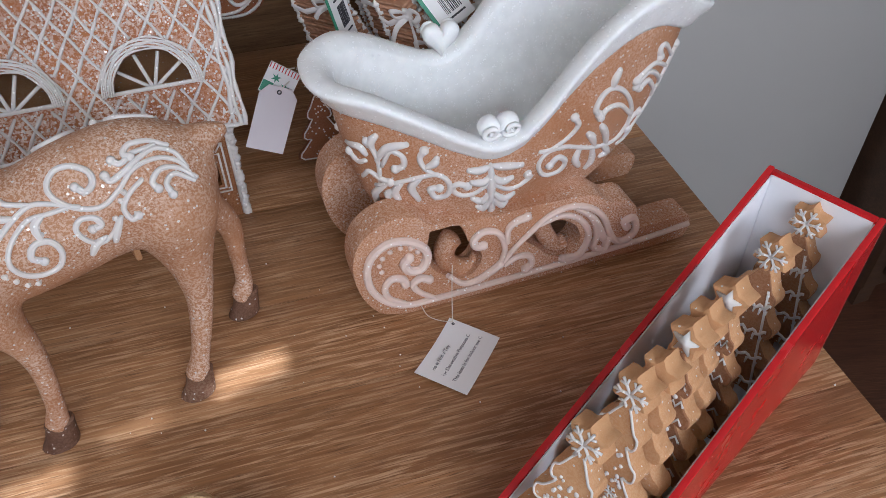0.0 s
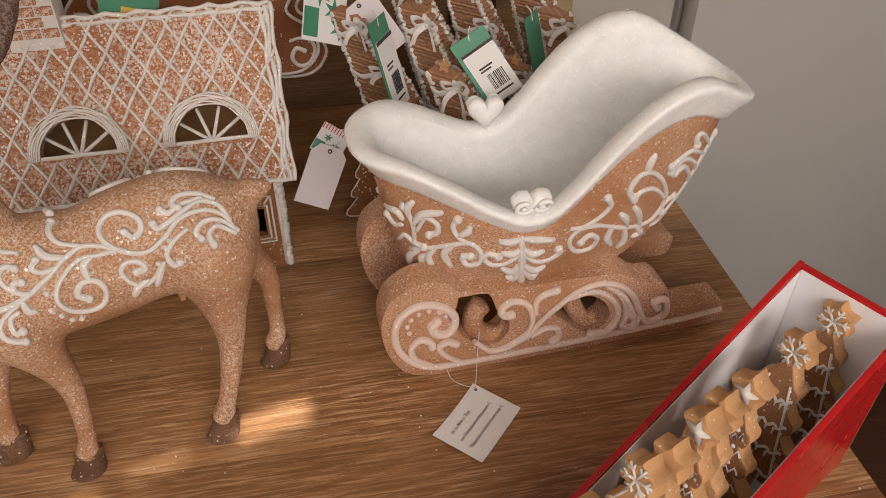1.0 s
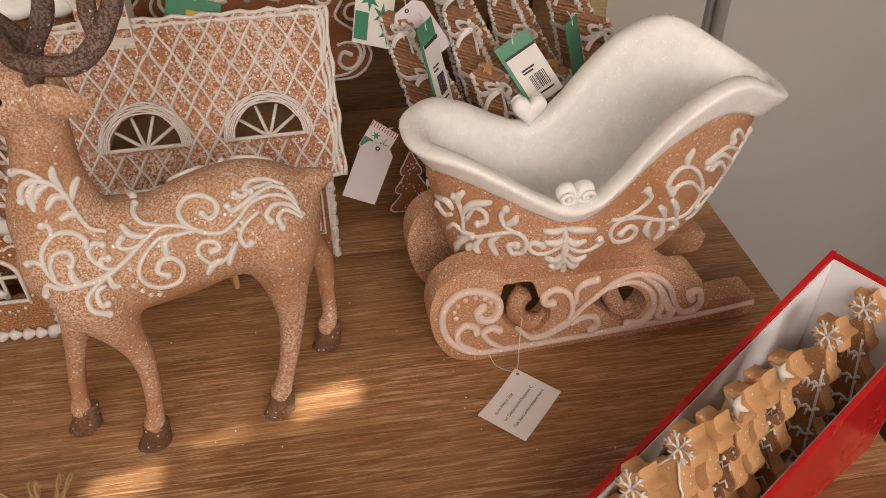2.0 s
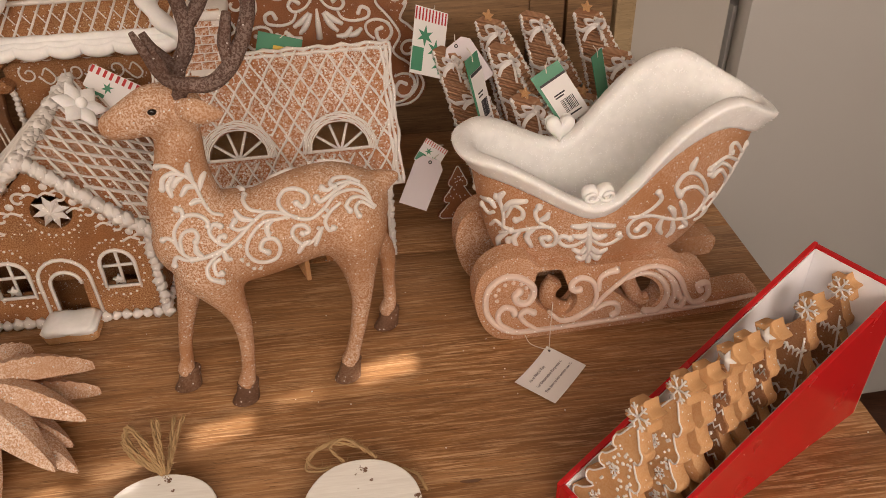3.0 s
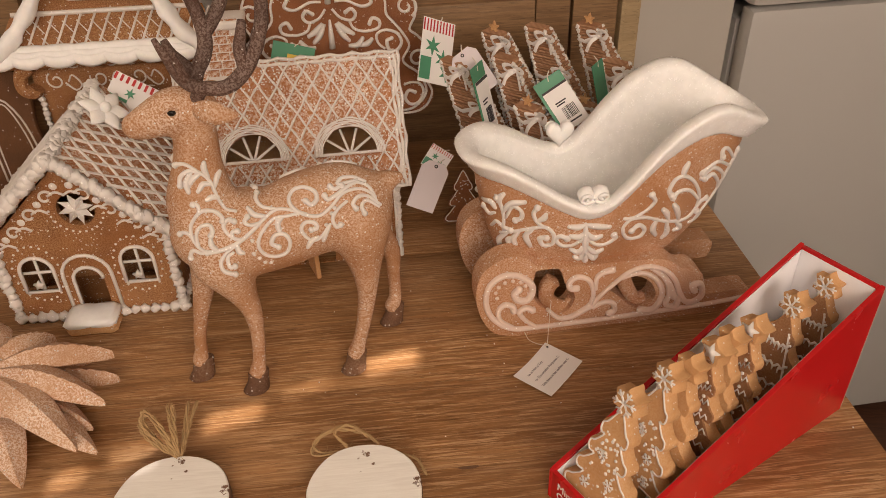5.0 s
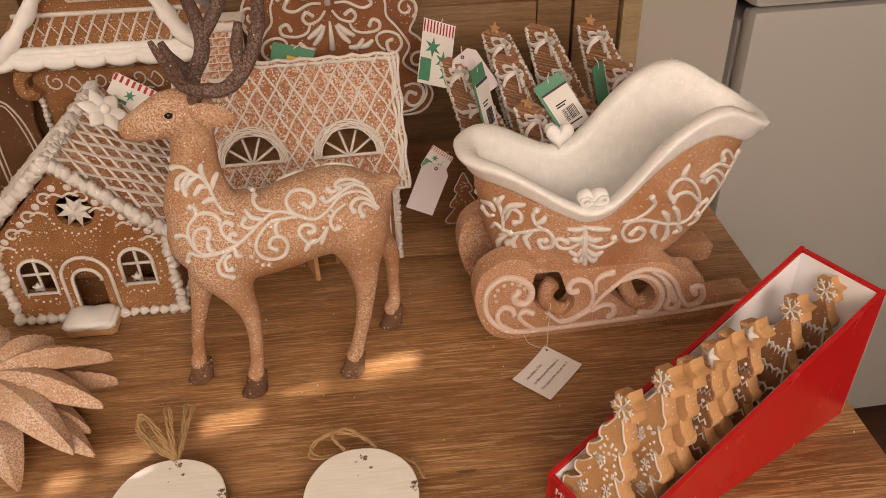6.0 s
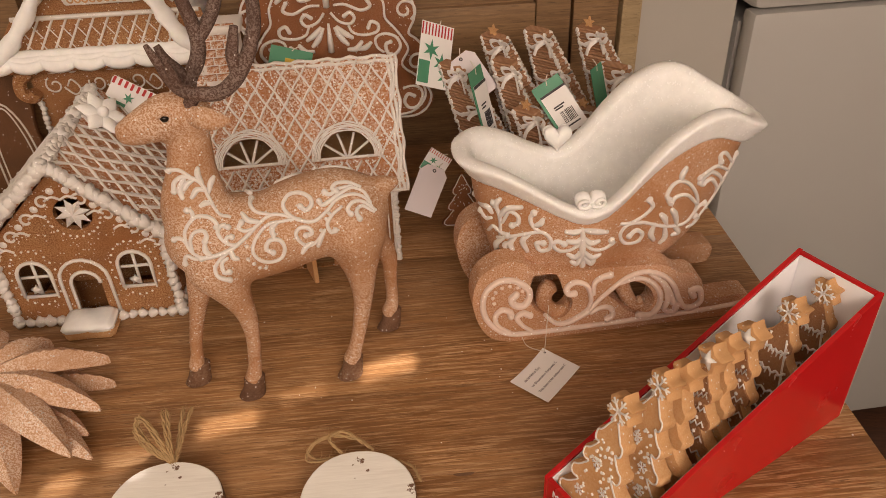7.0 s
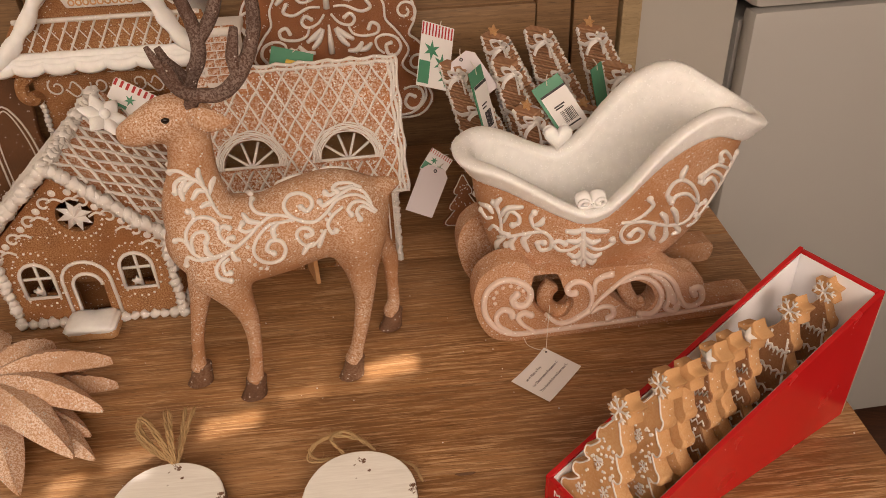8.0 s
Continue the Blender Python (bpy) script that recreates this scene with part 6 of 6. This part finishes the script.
# ---------------------------------------------------------------- hanging tags
def swing_tag(m, w, h, kind, label):
    ob = thing("swing_tag", m, label, "tag", "hanging tags")
    if kind == "plain":
        shape = [(-w / 2, 0), (w / 2, 0), (w / 2, h * 0.86), (w * 0.3, h), (-w * 0.3, h), (-w / 2, h * 0.86)]
    else:
        shape = [(-w / 2, 0), (w / 2, 0), (w / 2, h), (-w / 2, h)]
    bm = bmesh.new()
    add_slab(bm, shape, 0, 0.0007)
    part("card", bm, PAPER_DIM if kind == "plain" else GREEN_CARD if kind in ("price", "green") else PAPER, ob, smooth=False)
    if kind == "plain":
        bm = bmesh.new()
        line_on(bm, disc(0, h * 0.92, 0.0016, 8), 0.0006, -0.0004, closed=True)
        part("eyelet", bm, INK, ob)
    if kind == "price":
        part("label", box(-w * 0.40, w * 0.5, -0.0008, -0.0002, 0.0, h * 0.80), PAPER, ob, smooth=False)
        part("print_bar", box(-w * 0.40, w * 0.5, -0.0012, -0.00085, h * 0.76, h * 0.80), INK, ob, smooth=False)
        rb = random.Random(3)
        x = -w * 0.12
        while x < w * 0.3:
            b = rb.uniform(0.0003, 0.0011)
            part("print_bar", box(x, x + b, -0.0012, -0.00085, h * 0.17, h * 0.4), INK, ob, smooth=False)
            x += b + rb.uniform(0.0004, 0.001)
        for z, x1 in ((0.5, 0.18), (0.455, 0.1), (0.1, 0.34)):
            part("print_bar", box(-w * 0.2, w * x1, -0.0012, -0.00085, h * z, h * z + 0.0016), INK, ob, smooth=False)
    if kind == "striped":
        for i in range(10):
            part("stripe", box(-w / 2 + w * i / 10 + 0.0006, -w / 2 + w * (i + 0.5) / 10, -0.0006, -0.0001, h * 0.80, h * 0.985), RED_PRINT, ob, smooth=False)
        part("green_field", box(-w * 0.48, -w * 0.15, -0.0006, -0.0001, h * 0.05, h * 0.4), GREEN_CARD, ob, smooth=False)
        for cx, cz in ((-0.15, 0.58), (0.2, 0.4), (0.36, 0.2)):
            bm = bmesh.new()
            add_slab(bm, star_outline(w * cx, h * cz, h * 0.16, h * 0.06, 6), -0.0011, -0.0006)
            part("printed_tree", bm, GREEN_CARD, ob, smooth=False)
    bm = bmesh.new()
    add_tube(bm, spline([(0, -0.0004, h * 0.92), (0.003, 0.001, h * 1.02), (0.007, 0.006, h * 1.08)], 4), 0.0006, 5)
    part("thread", bm, THREAD, ob)
    return ob


swing_tag(pose(-0.153, 0.722, 0.046, -12, 0, 14) @ pose(0, 0, 0, 0, 24, 0), 0.033, 0.060, "plain", "blank pale paper swing tag hanging between the ornaments")
swing_tag(pose(-0.141, 0.742, 0.088, -20, 0, 14) @ pose(0, 0, 0, 0, 36, 0), 0.028, 0.028, "striped", "printed festive paper tag with red stripes")
swing_tag(pose(0.022, 0.752, 0.146, -24, 0, 0) @ pose(0, 0, 0, 0, -36, 0), 0.034, 0.062, "price", "green card tag with a white barcode label")
swing_tag(pose(-0.146, 0.815, 0.163, -20, 0, 48) @ pose(0, 0, 0, 0, 26, 0), 0.046, 0.074, "striped", "printed festive paper tag with red stripes")
swing_tag(pose(-0.072, 0.785, 0.115, -15, 0, 72), 0.034, 0.085, "price", "green card tag seen nearly edge on")
swing_tag(pose(-0.083, 0.825, 0.150, -15, 0, 24) @ pose(0, 0, 0, 0, -30, 0), 0.036, 0.058, "plain", "blank pale paper swing tag hanging between the ornaments")
swing_tag(pose(0.058, 0.800, 0.13, -15, 0, 66), 0.03, 0.07, "green", "green card tag seen nearly edge on")
swing_tag(COTTAGE @ pose(0.122, 0.150, 0.158, -34, 0, 0) @ pose(0, 0, 0, 0, 30, 0), 0.072, 0.042, "striped", "printed festive paper tag with red stripes on the cottage")
part("spot", box(-0.006, 0.006, -0.001, 0, 0.010, 0.019, bevel=0.0004), YELLOW_PRINT,
     swing_tag(LATTICE @ pose(-0.104, 0.09, 0.200, -10, 0, 0) @ pose(0, 0, 0, 0, 16, 0), 0.046, 0.030, "green", "green card tag tucked behind the lattice roof"))

# ---------------------------------------------------------------- star flower and wood slices in the foreground
flower = thing("star_flower", pose(-0.497, 0.405, 0), "large pale gingerbread poinsettia star with veined layered petals", "ornament")


def petal(angle, length, z0, z1, wide, sag=0.0):
    bm = bmesh.new()
    n = 30
    rows = []
    for i in range(n + 1):
        q = i / n
        w = wide * (1.05 - 0.30 * q) * (1.0 if q < 0.55 else max(0.03, 1 - ((q - 0.55) / 0.455) ** 1.8) ** 0.75)
        zc = z0 + (z1 - z0) * q + 0.016 * math.sin(math.pi * q) - sag * q * q
        t = 0.0075 * (1 - 0.35 * q) * (1.0 if q < 0.8 else max(0.1, 1 - ((q - 0.8) / 0.21) ** 2) ** 0.5)
        row = []
        for k in range(12):
            a = 2 * math.pi * k / 12
            vein = 0.0011 * math.cos(q * 70 + 5 * abs(math.cos(a))) * (1 if 0 < a < math.pi and 0.35 < q < 0.92 else 0)
            row.append(bm.verts.new((length * q, w * math.cos(a), max(0.0, zc + (t + vein) * math.sin(a) - 0.003 * abs(math.cos(a)) + 0.0030 * (abs(math.sin(a)) > 0.95)))))
        rows.append(row)
    for a, b in zip(rows, rows[1:]):
        for k in range(12):
            bm.faces.new((a[k], a[(k + 1) % 12], b[(k + 1) % 12], b[k]))
    bm.faces.new(rows[0][::-1]), bm.faces.new(rows[-1])
    bmesh.ops.transform(bm, matrix=pose(0, 0, 0, 0, 0, angle), verts=bm.verts[:])
    return part("petal", bm, STAR_GINGER, flower)


for a, l in ((72, 0.074), (31, 0.106), (-3, 0.113), (-27, 0.128), (-64, 0.076), (-115, 0.1), (-160, 0.1), (160, 0.1), (115, 0.09)):
    petal(a, l, 0.044, 0.034, 0.0195)
for a, l in ((50, 0.088), (24, 0.106), (-10, 0.103), (-20, 0.126), (-49, 0.112), (-92, 0.1), (-140, 0.1), (180, 0.1), (138, 0.1), (95, 0.08)):
    petal(a, l, 0.016, 0.014, 0.0185)
bm = bmesh.new()
for k in range(9):
    a = k * 2.4
    add_ball(bm, (0.004 * math.sqrt(k) * math.cos(a), 0.004 * math.sqrt(k) * math.sin(a), 0.062), 0.005, 8)
add_ball(bm, (0, 0, 0.034), (0.052, 0.052, 0.022), 20)
part("flower_heart", bm, STAR_GINGER, flower)


def wood_slice(m, rx, ry, seed, label):
    ob = thing("wood_slice", m, label, "ornament", "whitewashed wood slices")
    rnd = random.Random(seed)
    wob = [rnd.uniform(-1, 1) for _ in range(3)]

    def edge(scale, n=40):
        return [(rx * scale * math.cos(a) * (1 + 0.02 * wob[0] * math.cos(2 * a + wob[1] * 3) + 0.012 * math.cos(5 * a + wob[2] * 3)),
                 ry * scale * math.sin(a) * (1 + 0.02 * wob[1] * math.sin(3 * a))) for a in (2 * math.pi * k / n for k in range(n))]
    upright = Matrix(((1, 0, 0, 0), (0, 0, 1, 0), (0, -1, 0, 0), (0, 0, 0, 1)))
    bm = bmesh.new()
    add_slab(bm, edge(1.0), -0.0135, 0.0, bevel=0.0016, m=upright)
    part("bark_ring", bm, BARK, ob)
    bm = bmesh.new()
    add_slab(bm, edge(0.985), -0.0150, -0.0125, bevel=0.0008, m=upright)
    part("white_face", bm, WHITEWASH, ob, "chipped white limewash")
    return ob


slice_a = wood_slice(pose(-0.293, 0.320, 0.0, 0, 0, 10) @ pose(0, 0, 0.003, 4, 0, 0), 0.047, 0.043, 1, "round wood slice ornament with chipped white paint and a twine loop")
slice_b = wood_slice(pose(-0.139, 0.342, 0.0, 0, 0, 12) @ pose(0, 0, 0.006, 6, 0, 0), 0.0475, 0.047, 2, "round wood slice ornament with chipped white paint and curled twine")
wood_slice(pose(-0.150, 0.318, 0.0, 0, 0, 12) @ pose(0, -0.03, 0.0, 0, 0, 0), 0.045, 0.05, 5, "lower wood slice of a stacked ornament with chipped white paint")


def twine(name, ob, loops, r=0.0014):
    for pts in loops:
        bm = bmesh.new()
        for ph in (0.0, math.pi):
            c = spline(pts, 7)
            add_tube(bm, [p + Vector((math.sin(i * 1.1 + ph), math.cos(i * 1.1 + ph), math.sin(i * 0.9 + ph))) * r * 0.6 for i, p in enumerate(c)], r * 0.75, 5)
        for _ in range(34):
            p = rnd.choice(c)
            d = Vector((rnd.uniform(-1, 1), rnd.uniform(-1, 1), rnd.uniform(-0.2, 1))) * rnd.uniform(0.002, 0.006)
            e = Vector((rnd.uniform(-1, 1), rnd.uniform(-1, 1), rnd.uniform(-0.4, 0.6))) * 0.003
            add_tube(bm, spline([p, p + d * 0.6, p + d + e], 3), 0.00016, 3)
        part(name, bm, TWINE, ob)


rnd = random.Random(12)
twine("twine", slice_a, [
    [(-0.004, 0.041, 0.015), (-0.016, 0.056, 0.024), (-0.030, 0.072, 0.032), (-0.037, 0.073, 0.026), (-0.024, 0.058, 0.018), (-0.003, 0.041, 0.014)],
    [(-0.004, 0.041, 0.014), (-0.014, 0.058, 0.020), (-0.032, 0.078, 0.026), (-0.040, 0.070, 0.022), (-0.028, 0.056, 0.017), (-0.004, 0.042, 0.014)],
    [(-0.003, 0.041, 0.015), (-0.018, 0.062, 0.030), (-0.034, 0.076, 0.034), (-0.036, 0.066, 0.026), (-0.018, 0.052, 0.018), (-0.002, 0.041, 0.014)],
    [(-0.003, 0.041, 0.014), (-0.010, 0.062, 0.028), (-0.016, 0.082, 0.033)],
    [(-0.002, 0.041, 0.014), (-0.007, 0.062, 0.026), (-0.011, 0.080, 0.036)],
    [(-0.001, 0.041, 0.014), (0.000, 0.066, 0.018), (0.005, 0.094, 0.022)],
    [(0.0, 0.041, 0.014), (0.001, 0.064, 0.016), (0.002, 0.090, 0.018)],
    [(0.0, 0.040, 0.014), (-0.002, 0.066, 0.017), (-0.002, 0.092, 0.024)]])
twine("twine", slice_b, [
    [(-0.01, 0.044, 0.012), (-0.036, 0.044, 0.010), (-0.042, 0.052, 0.014), (-0.024, 0.060, 0.018), (0.0, 0.056, 0.016), (0.012, 0.047, 0.012)],
    [(-0.008, 0.045, 0.012), (-0.030, 0.040, 0.012), (-0.044, 0.044, 0.010), (-0.036, 0.056, 0.016), (-0.012, 0.062, 0.020), (0.008, 0.050, 0.014)],
    [(-0.014, 0.046, 0.012), (-0.024, 0.054, 0.022), (-0.012, 0.058, 0.026), (0.004, 0.052, 0.016)],
    [(0.02, 0.040, 0.010), (0.042, 0.034, 0.006), (0.050, 0.020, 0.003)]], 0.0012)
bm = bmesh.new()
for k in range(60):
    p = Vector((rnd.uniform(-0.5, 0.3), rnd.uniform(0.34, 0.66), 0.0003))
    add_ball(bm, p, rnd.uniform(0.0004, 0.0009), 5)
single("sugar_crumbs", bm, WHITE_ICING, Matrix.Identity(4), "tiny white glitter crumbs scattered on the table top", "crumbs", kind="stuff")
